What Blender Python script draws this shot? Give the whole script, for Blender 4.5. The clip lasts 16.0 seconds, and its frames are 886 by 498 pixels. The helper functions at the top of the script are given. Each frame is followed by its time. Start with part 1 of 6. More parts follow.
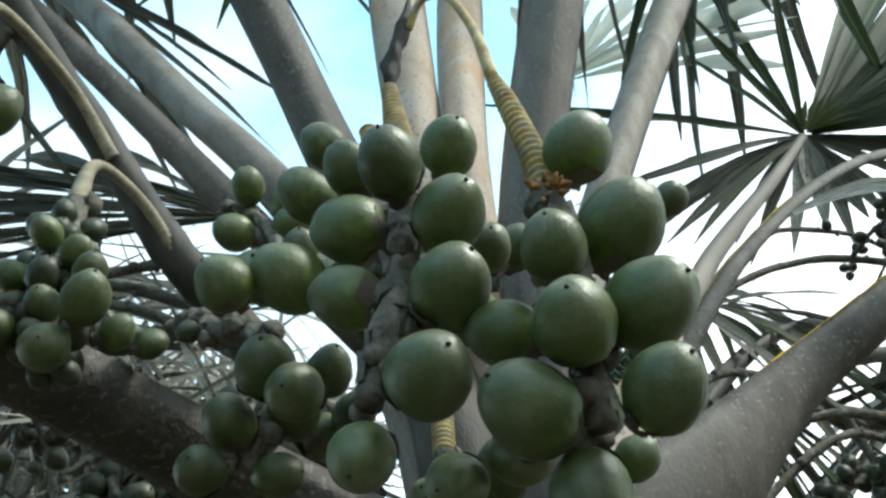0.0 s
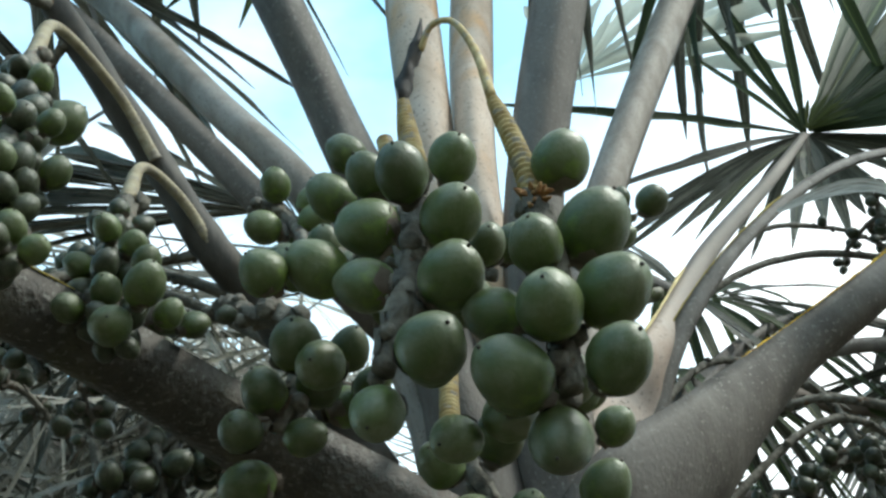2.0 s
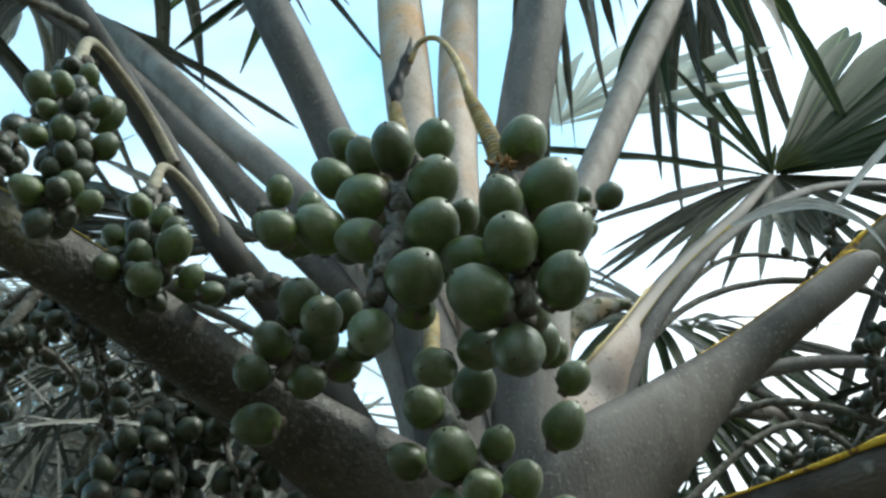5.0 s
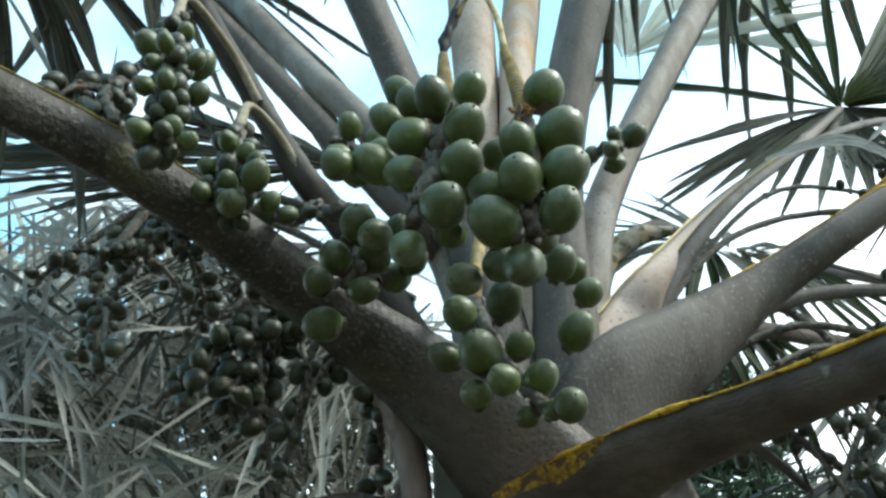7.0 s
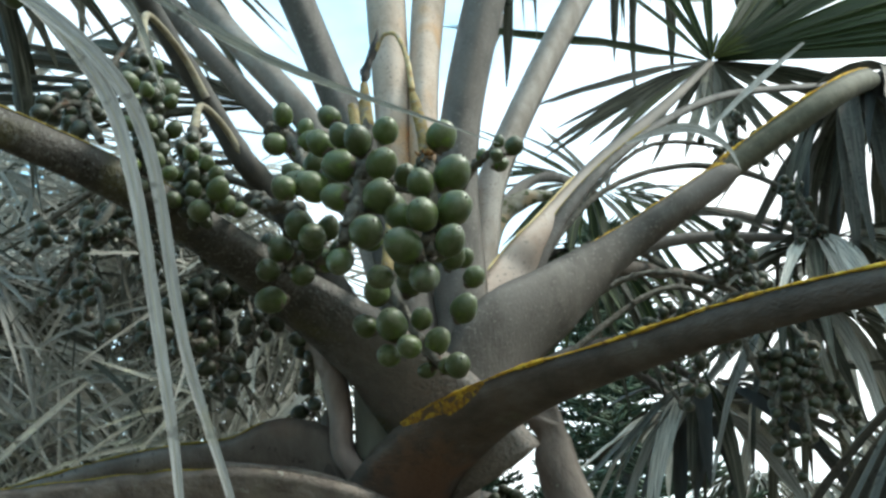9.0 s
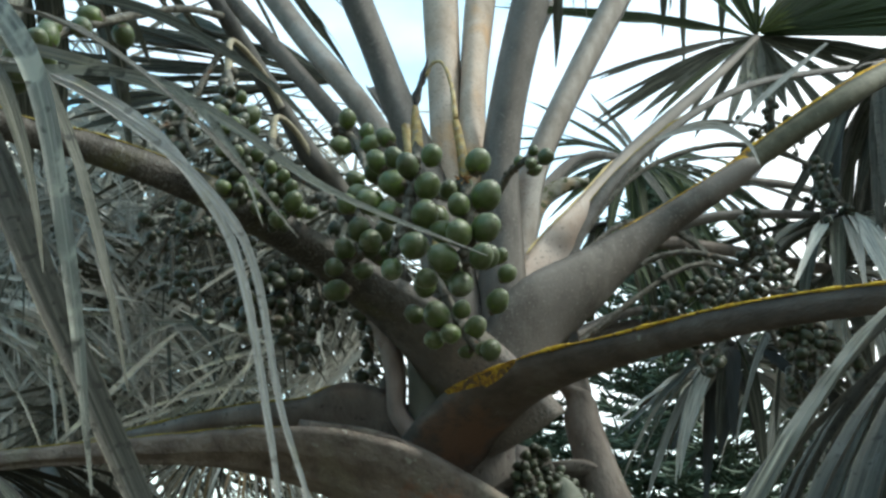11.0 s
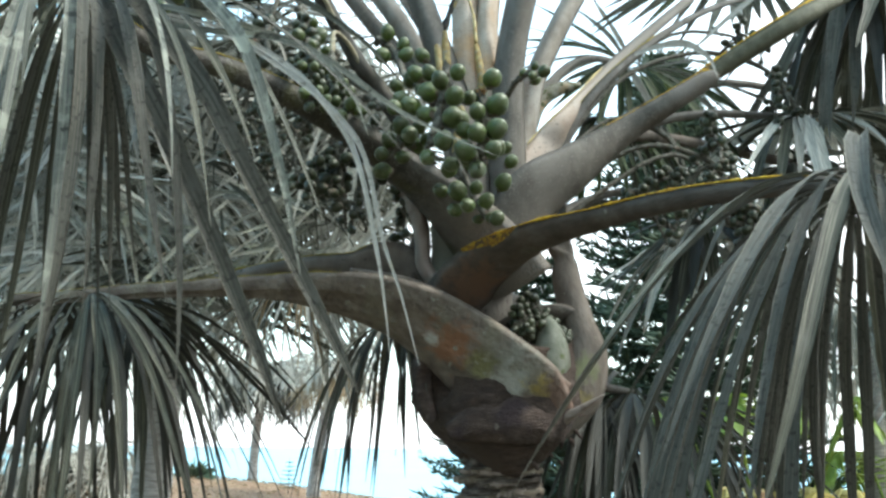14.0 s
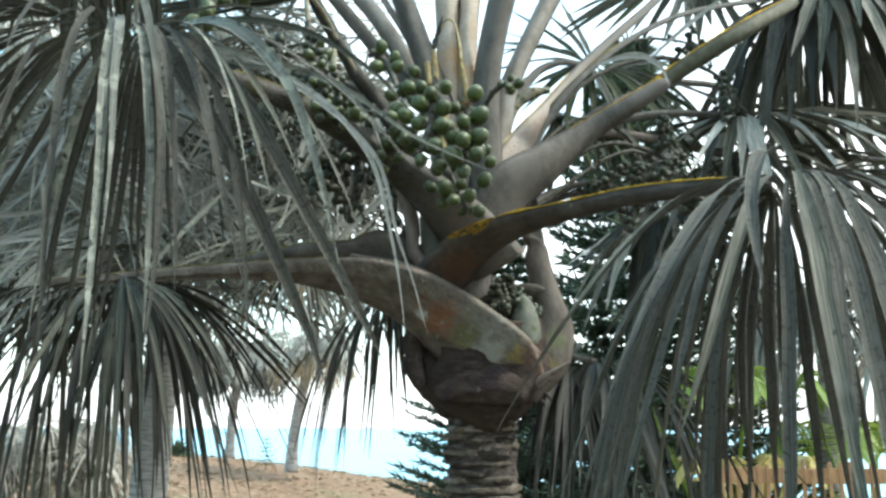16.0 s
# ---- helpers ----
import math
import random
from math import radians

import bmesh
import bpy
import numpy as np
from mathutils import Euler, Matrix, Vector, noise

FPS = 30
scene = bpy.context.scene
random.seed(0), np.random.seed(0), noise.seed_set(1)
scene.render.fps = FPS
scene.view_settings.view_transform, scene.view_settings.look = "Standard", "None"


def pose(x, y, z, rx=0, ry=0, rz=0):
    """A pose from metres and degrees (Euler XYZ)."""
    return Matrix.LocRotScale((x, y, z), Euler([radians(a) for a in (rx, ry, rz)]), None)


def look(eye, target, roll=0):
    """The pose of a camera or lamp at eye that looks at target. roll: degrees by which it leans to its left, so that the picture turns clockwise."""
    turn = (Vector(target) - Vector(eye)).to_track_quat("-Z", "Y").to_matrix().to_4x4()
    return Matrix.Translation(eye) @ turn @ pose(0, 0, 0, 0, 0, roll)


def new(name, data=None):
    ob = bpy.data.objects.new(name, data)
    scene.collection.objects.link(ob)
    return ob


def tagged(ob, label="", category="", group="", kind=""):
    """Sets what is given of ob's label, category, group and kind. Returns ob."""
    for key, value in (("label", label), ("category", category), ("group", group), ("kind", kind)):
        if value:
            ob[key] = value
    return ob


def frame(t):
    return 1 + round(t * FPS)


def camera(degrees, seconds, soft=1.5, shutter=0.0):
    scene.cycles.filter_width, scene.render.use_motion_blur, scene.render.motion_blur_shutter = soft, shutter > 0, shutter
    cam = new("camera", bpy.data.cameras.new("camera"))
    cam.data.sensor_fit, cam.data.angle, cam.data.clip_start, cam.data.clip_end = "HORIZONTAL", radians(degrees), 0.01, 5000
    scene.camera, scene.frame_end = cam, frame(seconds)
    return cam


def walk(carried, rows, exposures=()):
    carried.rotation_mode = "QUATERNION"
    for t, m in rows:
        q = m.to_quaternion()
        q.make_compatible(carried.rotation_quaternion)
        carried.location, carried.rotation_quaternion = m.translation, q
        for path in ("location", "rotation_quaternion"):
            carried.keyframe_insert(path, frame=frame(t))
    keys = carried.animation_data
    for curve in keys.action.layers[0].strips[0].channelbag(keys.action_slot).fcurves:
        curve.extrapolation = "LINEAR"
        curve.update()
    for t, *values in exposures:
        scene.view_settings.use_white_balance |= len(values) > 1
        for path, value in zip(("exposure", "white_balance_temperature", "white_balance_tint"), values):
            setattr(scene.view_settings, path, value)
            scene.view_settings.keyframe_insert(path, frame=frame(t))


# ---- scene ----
cam = camera(52.1, 16.0, soft=2.7)

PATH = [
    (0, (0.0401, 0.0365, 1.9887), (0.1318, 1.7133, 3.0751), -6.70),
    (0.5, (0.0516, 0.0203, 1.9737), (0.1439, 1.7064, 3.0455), -7.16),
    (1, (0.0550, 0.0061, 1.9575), (0.1402, 1.7053, 3.0089), -6.52),
    (1.5, (0.0528, -0.0221, 1.9460), (0.1251, 1.6770, 2.9987), -6.43),
    (2, (0.0445, -0.0532, 1.9332), (0.0998, 1.6328, 3.0076), -5.69),
    (2.5, (0.0466, -0.0724, 1.9242), (0.0981, 1.5987, 3.0219), -6.35),
    (3, (0.0393, -0.0845, 1.9121), (0.0887, 1.5808, 3.0185), -6.48),
    (3.5, (0.0388, -0.1059, 1.8873), (0.1060, 1.5478, 3.0102), -6.72),
    (3.7, (0.0356, -0.1080, 1.8756), (0.1091, 1.5505, 2.9908), -6.99),
    (5.8, (0.0468, -0.1487, 1.7564), (0.0986, 1.4414, 2.9684), -3.71),
    (6, (0.0492, -0.1608, 1.7503), (0.0696, 1.4400, 2.9491), -2.78),
    (6.5, (0.0715, -0.1962, 1.7225), (0.0175, 1.4402, 2.8711), -1.33),
    (7, (0.0934, -0.2515, 1.7010), (-0.0203, 1.4458, 2.7527), -0.97),
    (7.5, (0.0928, -0.3016, 1.6957), (-0.0141, 1.4215, 2.7054), -0.87),
    (8, (0.0717, -0.3947, 1.6870), (0.0391, 1.3661, 2.6348), -1.23),
    (8.5, (0.0729, -0.4988, 1.6803), (0.1173, 1.3050, 2.5430), -2.44),
    (8.7, (0.0834, -0.5429, 1.6759), (0.1609, 1.2699, 2.5172), -3.39),
    (10.8, (0.1563, -0.8658, 1.6852), (0.0869, 0.9955, 2.4138), -1.27),
    (11, (0.1515, -0.8807, 1.6879), (0.0700, 0.9957, 2.3752), -0.92),
    (11.5, (0.1638, -0.9370, 1.6713), (0.0615, 0.9516, 2.3216), -1.08),
    (12, (0.1370, -1.0185, 1.6350), (0.0732, 0.8937, 2.2176), -1.90),
    (12.5, (0.1104, -1.1300, 1.6020), (0.1410, 0.7952, 2.1431), -1.93),
    (13, (0.0937, -1.2303, 1.5769), (0.1424, 0.7053, 2.0778), -0.69),
    (13.5, (0.1018, -1.3196, 1.5583), (0.0902, 0.6215, 2.0399), -0.50),
    (14, (0.1385, -1.4119, 1.5348), (0.0442, 0.5396, 1.9620), 0.62),
    (14.5, (0.1927, -1.4942, 1.5154), (0.0696, 0.4711, 1.8652), 1.16),
    (15, (0.1648, -1.5935, 1.4985), (0.0448, 0.3718, 1.8499), 1.86),
    (15.5, (0.1163, -1.6806, 1.4875), (0.0511, 0.2882, 1.8333), -0.12),
    (16, (0.0995, -1.7707, 1.4814), (0.0722, 0.1920, 1.8648), -0.03),
]
walk(cam, [(t, look(eye, target, roll)) for t, eye, target, roll in PATH], ((0, 0.66, 6400, 5), (6, 0.55, 6230, 4.8), (7.8, 0.98, 6290, 5), (8.6, 0.86, 6400, 5), (11, 0.60, 6430, 5.5), (12.5, 0.97, 6430, 6), (14.5, 1.02, 6430, 6.5), (16, 0.94, 6430, 6)))

# ---- world, sun and exposure ----
SUN_UP, SUN_TURN = radians(52), radians(96)
world = bpy.data.worlds.new("hazy_sky")
scene.world = world
world.use_nodes = True
wn, wl = world.node_tree.nodes, world.node_tree.links
wn.clear()
sky = wn.new("ShaderNodeTexSky")
sky.sky_type, sky.sun_disc = "NISHITA", False
sky.sun_elevation, sky.sun_rotation = SUN_UP, SUN_TURN
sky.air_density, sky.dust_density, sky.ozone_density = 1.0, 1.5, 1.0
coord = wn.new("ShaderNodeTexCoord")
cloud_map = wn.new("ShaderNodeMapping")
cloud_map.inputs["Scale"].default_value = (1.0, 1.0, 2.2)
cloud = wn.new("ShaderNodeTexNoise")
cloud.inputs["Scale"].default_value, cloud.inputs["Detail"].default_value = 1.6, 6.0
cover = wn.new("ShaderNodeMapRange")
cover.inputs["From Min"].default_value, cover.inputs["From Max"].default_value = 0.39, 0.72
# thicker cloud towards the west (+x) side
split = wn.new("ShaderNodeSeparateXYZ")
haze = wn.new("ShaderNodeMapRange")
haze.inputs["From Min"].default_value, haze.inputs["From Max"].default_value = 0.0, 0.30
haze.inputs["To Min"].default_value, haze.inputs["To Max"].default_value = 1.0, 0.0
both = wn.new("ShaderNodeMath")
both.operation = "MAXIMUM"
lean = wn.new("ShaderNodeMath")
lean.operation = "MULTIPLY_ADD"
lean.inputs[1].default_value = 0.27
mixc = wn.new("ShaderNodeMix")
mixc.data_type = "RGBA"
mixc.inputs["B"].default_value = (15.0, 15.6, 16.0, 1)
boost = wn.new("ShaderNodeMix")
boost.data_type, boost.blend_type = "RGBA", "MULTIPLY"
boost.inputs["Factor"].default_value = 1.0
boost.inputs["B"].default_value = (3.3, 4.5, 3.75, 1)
back = wn.new("ShaderNodeBackground")
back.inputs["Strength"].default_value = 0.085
out = wn.new("ShaderNodeOutputWorld")
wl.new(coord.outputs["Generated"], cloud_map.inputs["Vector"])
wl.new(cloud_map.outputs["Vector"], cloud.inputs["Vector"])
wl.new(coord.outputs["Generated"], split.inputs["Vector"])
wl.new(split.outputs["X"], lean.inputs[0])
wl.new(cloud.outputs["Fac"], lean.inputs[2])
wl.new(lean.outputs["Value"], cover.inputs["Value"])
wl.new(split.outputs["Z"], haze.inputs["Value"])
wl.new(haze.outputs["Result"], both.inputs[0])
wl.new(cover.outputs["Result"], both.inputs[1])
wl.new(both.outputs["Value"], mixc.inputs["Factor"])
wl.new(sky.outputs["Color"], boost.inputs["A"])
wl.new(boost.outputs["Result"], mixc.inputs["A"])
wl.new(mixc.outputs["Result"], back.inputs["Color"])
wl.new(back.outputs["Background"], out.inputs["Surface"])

sun = new("sun", bpy.data.lights.new("sun", "SUN"))
sun.data.energy, sun.data.angle, sun.data.color = 2.1, radians(9), (1.0, 0.97, 0.90)
sun.matrix_world = look((0, 0, 0), (-math.sin(SUN_TURN) * math.cos(SUN_UP), -math.cos(SUN_TURN) * math.cos(SUN_UP), -math.sin(SUN_UP)))

# ---- materials ----


def material(name, stops, scale=20.0, stretch=(1, 1, 1), rough=0.6, bump=0.3, bump_scale=None, spots=None, spot_scale=60.0, spot_edge=0.62,
             stains=None, stain_scale=4.0, stain_edge=0.55, vary=0.0, through_light=0.0, uv=False, rib=None, rim=None, tone=None, patches=(), metal=0.0, gloss=0.5, distance=0.004):
    """stops: colours along the grain's noise. spots and stains: a colour laid on in small and in large patches. patches: single ragged blotches of lichen, moss or rust, (colour, place, radius). vary: brightness from object to object."""
    m = bpy.data.materials.new(name)
    m.use_nodes = True
    nt = m.node_tree
    n, l = nt.nodes, nt.links
    n.clear()
    o = n.new("ShaderNodeOutputMaterial")
    b = n.new("ShaderNodeBsdfPrincipled")
    tc = n.new("ShaderNodeTexCoord")
    mp = n.new("ShaderNodeMapping")
    mp.inputs["Scale"].default_value = stretch
    l.new(tc.outputs["UV" if uv else "Object"], mp.inputs["Vector"])
    g = n.new("ShaderNodeTexNoise")
    g.inputs["Scale"].default_value, g.inputs["Detail"].default_value, g.inputs["Roughness"].default_value = scale, 5.0, 0.6
    l.new(mp.outputs["Vector"], g.inputs["Vector"])
    r = n.new("ShaderNodeValToRGB")
    while len(r.color_ramp.elements) < len(stops):
        r.color_ramp.elements.new(0.5)
    for i, c in enumerate(stops):
        e = r.color_ramp.elements[i]
        e.position = 0.28 + 0.44 * i / max(1, len(stops) - 1)
        e.color = (*c, 1)
    l.new(g.outputs["Fac"], r.inputs["Fac"])
    col = r.outputs["Color"]

    def lay(col, colour, sc, edge, soft):
        t = n.new("ShaderNodeTexNoise")
        t.inputs["Scale"].default_value, t.inputs["Detail"].default_value = sc, 4.0
        l.new(tc.outputs["Object"], t.inputs["Vector"])
        k = n.new("ShaderNodeMapRange")
        k.inputs["From Min"].default_value, k.inputs["From Max"].default_value = edge, edge + soft
        l.new(t.outputs["Fac"], k.inputs["Value"])
        x = n.new("ShaderNodeMix")
        x.data_type = "RGBA"
        x.inputs["B"].default_value = (*colour, 1)
        l.new(k.outputs["Result"], x.inputs["Factor"])
        l.new(col, x.inputs["A"])
        return x.outputs["Result"]

    if rib:
        sp = n.new("ShaderNodeSeparateXYZ")
        l.new(tc.outputs["UV"], sp.inputs["Vector"])
        off = n.new("ShaderNodeMath")
        off.operation = "SUBTRACT"
        off.inputs[1].default_value = 0.5
        l.new(sp.outputs["X"], off.inputs[0])
        ab = n.new("ShaderNodeMath")
        ab.operation = "ABSOLUTE"
        l.new(off.outputs["Value"], ab.inputs[0])
        k = n.new("ShaderNodeMapRange")
        k.inputs["From Min"].default_value, k.inputs["From Max"].default_value = 0.02, 0.065
        k.inputs["To Min"].default_value, k.inputs["To Max"].default_value = 0.8, 0.0
        l.new(ab.outputs["Value"], k.inputs["Value"])
        x = n.new("ShaderNodeMix")
        x.data_type = "RGBA"
        x.inputs["B"].default_value = (*rib, 1)
        l.new(k.outputs["Result"], x.inputs["Factor"])
        l.new(col, x.inputs["A"])
        col = x.outputs["Result"]
        if rim:
            k = n.new("ShaderNodeMapRange")
            k.inputs["From Min"].default_value, k.inputs["From Max"].default_value, k.inputs["To Max"].default_value = 0.43, 0.485, 0.75
            l.new(ab.outputs["Value"], k.inputs["Value"])
            x = n.new("ShaderNodeMix")
            x.data_type = "RGBA"
            x.inputs["B"].default_value = (*rim, 1)
            l.new(k.outputs["Result"], x.inputs["Factor"])
            l.new(col, x.inputs["A"])
            col = x.outputs["Result"]
    if tone:
        # one end of the thing has a tone of its own: (colour, from x, to x)
        sx = n.new("ShaderNodeSeparateXYZ")
        l.new(tc.outputs["Object"], sx.inputs["Vector"])
        jag = n.new("ShaderNodeMath")
        jag.operation = "MULTIPLY_ADD"
        jag.inputs[1].default_value = 0.12
        l.new(g.outputs["Fac"], jag.inputs[0])
        l.new(sx.outputs["X"], jag.inputs[2])
        k = n.new("ShaderNodeMapRange")
        k.inputs["From Min"].default_value, k.inputs["From Max"].default_value, k.inputs["To Max"].default_value = tone[1], tone[2], 0.85
        l.new(jag.outputs["Value"], k.inputs["Value"])
        x = n.new("ShaderNodeMix")
        x.data_type = "RGBA"
        x.inputs["B"].default_value = (*tone[0], 1)
        l.new(k.outputs["Result"], x.inputs["Factor"])
        l.new(col, x.inputs["A"])
        col = x.outputs["Result"]
    if stains:
        col = lay(col, stains, stain_scale, stain_edge, 0.12)
    if patches:
        rag = n.new("ShaderNodeTexNoise")
        rag.inputs["Scale"].default_value, rag.inputs["Detail"].default_value, rag.inputs["Roughness"].default_value = 26.0, 5.0, 0.65
        l.new(tc.outputs["Object"], rag.inputs["Vector"])
    for colour, place, radius in patches:
        far = n.new("ShaderNodeVectorMath")
        far.operation = "DISTANCE"
        far.inputs[1].default_value = place
        l.new(tc.outputs["Object"], far.inputs[0])
        jag = n.new("ShaderNodeMath")
        jag.operation = "MULTIPLY_ADD"
        jag.inputs[1].default_value = radius * 3.0
        l.new(rag.outputs["Fac"], jag.inputs[0])
        l.new(far.outputs["Value"], jag.inputs[2])
        k = n.new("ShaderNodeMapRange")
        k.inputs["From Min"].default_value, k.inputs["From Max"].default_value = radius * 2.05, radius * 2.75
        k.inputs["To Min"].default_value, k.inputs["To Max"].default_value = 0.95, 0.0
        l.new(jag.outputs["Value"], k.inputs["Value"])
        x = n.new("ShaderNodeMix")
        x.data_type = "RGBA"
        x.inputs["B"].default_value = (*colour, 1)
        l.new(k.outputs["Result"], x.inputs["Factor"])
        l.new(col, x.inputs["A"])
        col = x.outputs["Result"]
    if spots:
        col = lay(col, spots, spot_scale, spot_edge, 0.06)
    if vary:
        info = n.new("ShaderNodeObjectInfo")
        k = n.new("ShaderNodeMapRange")
        k.inputs["To Min"].default_value, k.inputs["To Max"].default_value = 1 - vary, 1 + vary
        l.new(info.outputs["Random"], k.inputs["Value"])
        x = n.new("ShaderNodeHueSaturation")
        l.new(k.outputs["Result"], x.inputs["Value"])
        l.new(col, x.inputs["Color"])
        col = x.outputs["Color"]
    l.new(col, b.inputs["Base Color"])
    b.inputs["Roughness"].default_value, b.inputs["Metallic"].default_value = rough, metal
    b.inputs["Specular IOR Level"].default_value = gloss
    if bump:
        t = g
        if bump_scale:
            t = n.new("ShaderNodeTexNoise")
            t.inputs["Scale"].default_value, t.inputs["Detail"].default_value = bump_scale, 3.0
            l.new(mp.outputs["Vector"], t.inputs["Vector"])
        bp = n.new("ShaderNodeBump")
        bp.inputs["Strength"].default_value, bp.inputs["Distance"].default_value = bump, distance
        l.new(t.outputs["Fac"], bp.inputs["Height"])
        l.new(bp.outputs["Normal"], b.inputs["Normal"])
    sh = b.outputs["BSDF"]
    if through_light:
        tr = n.new("ShaderNodeBsdfTranslucent")
        l.new(col, tr.inputs["Color"])
        mx = n.new("ShaderNodeMixShader")
        mx.inputs["Fac"].default_value = through_light
        l.new(sh, mx.inputs[1])
        l.new(tr.outputs["BSDF"], mx.inputs[2])
        sh = mx.outputs["Shader"]
    l.new(sh, o.inputs["Surface"])
    return m


def skin_of_fruit(name, stops):
    """Waxy skin: fresh green at the seat, a dull grey bloom at the scar end, scuffs, blotches and dark specks."""
    m = bpy.data.materials.new(name)
    m.use_nodes = True
    n, l = m.node_tree.nodes, m.node_tree.links
    b = n["Principled BSDF"]
    tc, info = n.new("ShaderNodeTexCoord"), n.new("ShaderNodeObjectInfo")
    shift = n.new("ShaderNodeVectorMath")
    shift.operation = "ADD"
    wide = n.new("ShaderNodeVectorMath")
    wide.operation = "SCALE"
    wide.inputs["Scale"].default_value = 37.0
    l.new(info.outputs["Random"], wide.inputs["Vector"])
    l.new(tc.outputs["Object"], shift.inputs[0])
    l.new(wide.outputs["Vector"], shift.inputs[1])

    def cloudy(scale, detail=4.0):
        t = n.new("ShaderNodeTexNoise")
        t.inputs["Scale"].default_value, t.inputs["Detail"].default_value, t.inputs["Roughness"].default_value = scale, detail, 0.62
        l.new(shift.outputs["Vector"], t.inputs["Vector"])
        return t.outputs["Fac"]

    def span(value, lo, hi, to_lo=0.0, to_hi=1.0):
        k = n.new("ShaderNodeMapRange")
        for key, v in (("From Min", lo), ("From Max", hi), ("To Min", to_lo), ("To Max", to_hi)):
            k.inputs[key].default_value = v
        l.new(value, k.inputs["Value"])
        return k.outputs["Result"]

    def mix(a, colour, fac):
        x = n.new("ShaderNodeMix")
        x.data_type = "RGBA"
        x.inputs["B"].default_value = (*colour, 1)
        l.new(a, x.inputs["A"])
        l.new(fac, x.inputs["Factor"])
        return x.outputs["Result"]

    sp = n.new("ShaderNodeSeparateXYZ")
    l.new(tc.outputs["Object"], sp.inputs["Vector"])
    add = n.new("ShaderNodeMath")
    add.operation = "ADD"
    l.new(span(sp.outputs["Z"], -1.1, 1.1, -0.05, 0.75), add.inputs[0])
    l.new(span(cloudy(1.5), 0.3, 0.7, -0.22, 0.42), add.inputs[1])
    r = n.new("ShaderNodeValToRGB")
    while len(r.color_ramp.elements) < len(stops):
        r.color_ramp.elements.new(0.5)
    for i, c in enumerate(stops):
        r.color_ramp.elements[i].position = (0.05, 0.36, 0.62, 0.95)[i]
        r.color_ramp.elements[i].color = (*c, 1)
    l.new(add.outputs["Value"], r.inputs["Fac"])
    col = mix(r.outputs["Color"], (0.105, 0.122, 0.062), span(cloudy(3.2, 8.0), 0.50, 0.78, 0.0, 0.45))
    col = mix(col, (0.028, 0.026, 0.013), span(cloudy(9.0), 0.69, 0.75, 0.0, 0.6))
    col = mix(col, (0.020, 0.015, 0.008), span(cloudy(26.0, 2.0), 0.70, 0.74, 0.0, 0.9))
    hue = n.new("ShaderNodeHueSaturation")
    l.new(span(info.outputs["Random"], 0, 1, 0.72, 1.30), hue.inputs["Value"])
    l.new(col, hue.inputs["Color"])
    l.new(hue.outputs["Color"], b.inputs["Base Color"])
    l.new(span(cloudy(4.0, 6.0), 0.3, 0.7, 0.28, 0.50), b.inputs["Roughness"])
    b.inputs["Sheen Weight"].default_value, b.inputs["Sheen Roughness"].default_value = 0.02, 0.5
    bp = n.new("ShaderNodeBump")
    bp.inputs["Strength"].default_value, bp.inputs["Distance"].default_value = 0.45, 0.0012
    l.new(cloudy(7.0, 5.0), bp.inputs["Height"])
    l.new(bp.outputs["Normal"], b.inputs["Normal"])
    return m


FRUIT = skin_of_fruit("green_fruit_skin", ((0.092, 0.140, 0.020), (0.055, 0.080, 0.019), (0.072, 0.095, 0.034), (0.116, 0.132, 0.074)))
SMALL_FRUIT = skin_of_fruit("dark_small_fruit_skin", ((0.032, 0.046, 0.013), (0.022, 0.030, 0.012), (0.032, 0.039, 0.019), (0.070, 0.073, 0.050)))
TIP = material("fruit_tip", [(0.012, 0.010, 0.007), (0.03, 0.022, 0.014)], 200, rough=0.8)
STALK = material("grey_fruit_stalk", [(0.050, 0.046, 0.036), (0.115, 0.107, 0.086), (0.215, 0.205, 0.17)], 70, rough=0.85, bump=0.9, bump_scale=180,
                 spots=(0.13, 0.075, 0.045), spot_scale=60, spot_edge=0.64, distance=0.003)
RING_STALK = material("ringed_yellow_stalk", [(0.23, 0.15, 0.055), (0.42, 0.32, 0.14), (0.55, 0.46, 0.26)], 60, rough=0.75, bump=0.4, spots=(0.30, 0.27, 0.21),
                      spot_scale=70, spot_edge=0.55, distance=0.002)
NECK = material("grey_tan_stalk_neck", [(0.17, 0.14, 0.085), (0.28, 0.245, 0.16), (0.36, 0.33, 0.24)], 60, rough=0.75, bump=0.4, spots=(0.24, 0.215, 0.17), spot_scale=70, spot_edge=0.55, distance=0.002)
BRANCH = material("dark_smooth_fruit_branch", [(0.030, 0.028, 0.024), (0.052, 0.049, 0.042), (0.088, 0.082, 0.070)], 24, stretch=(1, 1, 0.5), rough=0.7, bump=0.5, bump_scale=60, stains=(0.10, 0.088, 0.068), stain_scale=9, stain_edge=0.57)
BRACT = material("grey_brown_bract", [(0.075, 0.06, 0.046), (0.145, 0.12, 0.092), (0.23, 0.20, 0.16)], 60, rough=0.85, bump=0.8, distance=0.002, vary=0.3)
RAW = material("torn_orange_fibre", [(0.08, 0.03, 0.01), (0.28, 0.13, 0.04), (0.45, 0.29, 0.13)], 180, rough=0.8, bump=0.8, distance=0.003)
DRY_TIP = material("black_withered_stalk", [(0.012, 0.011, 0.010), (0.035, 0.03, 0.026)], 60, rough=0.7, bump=0.5)
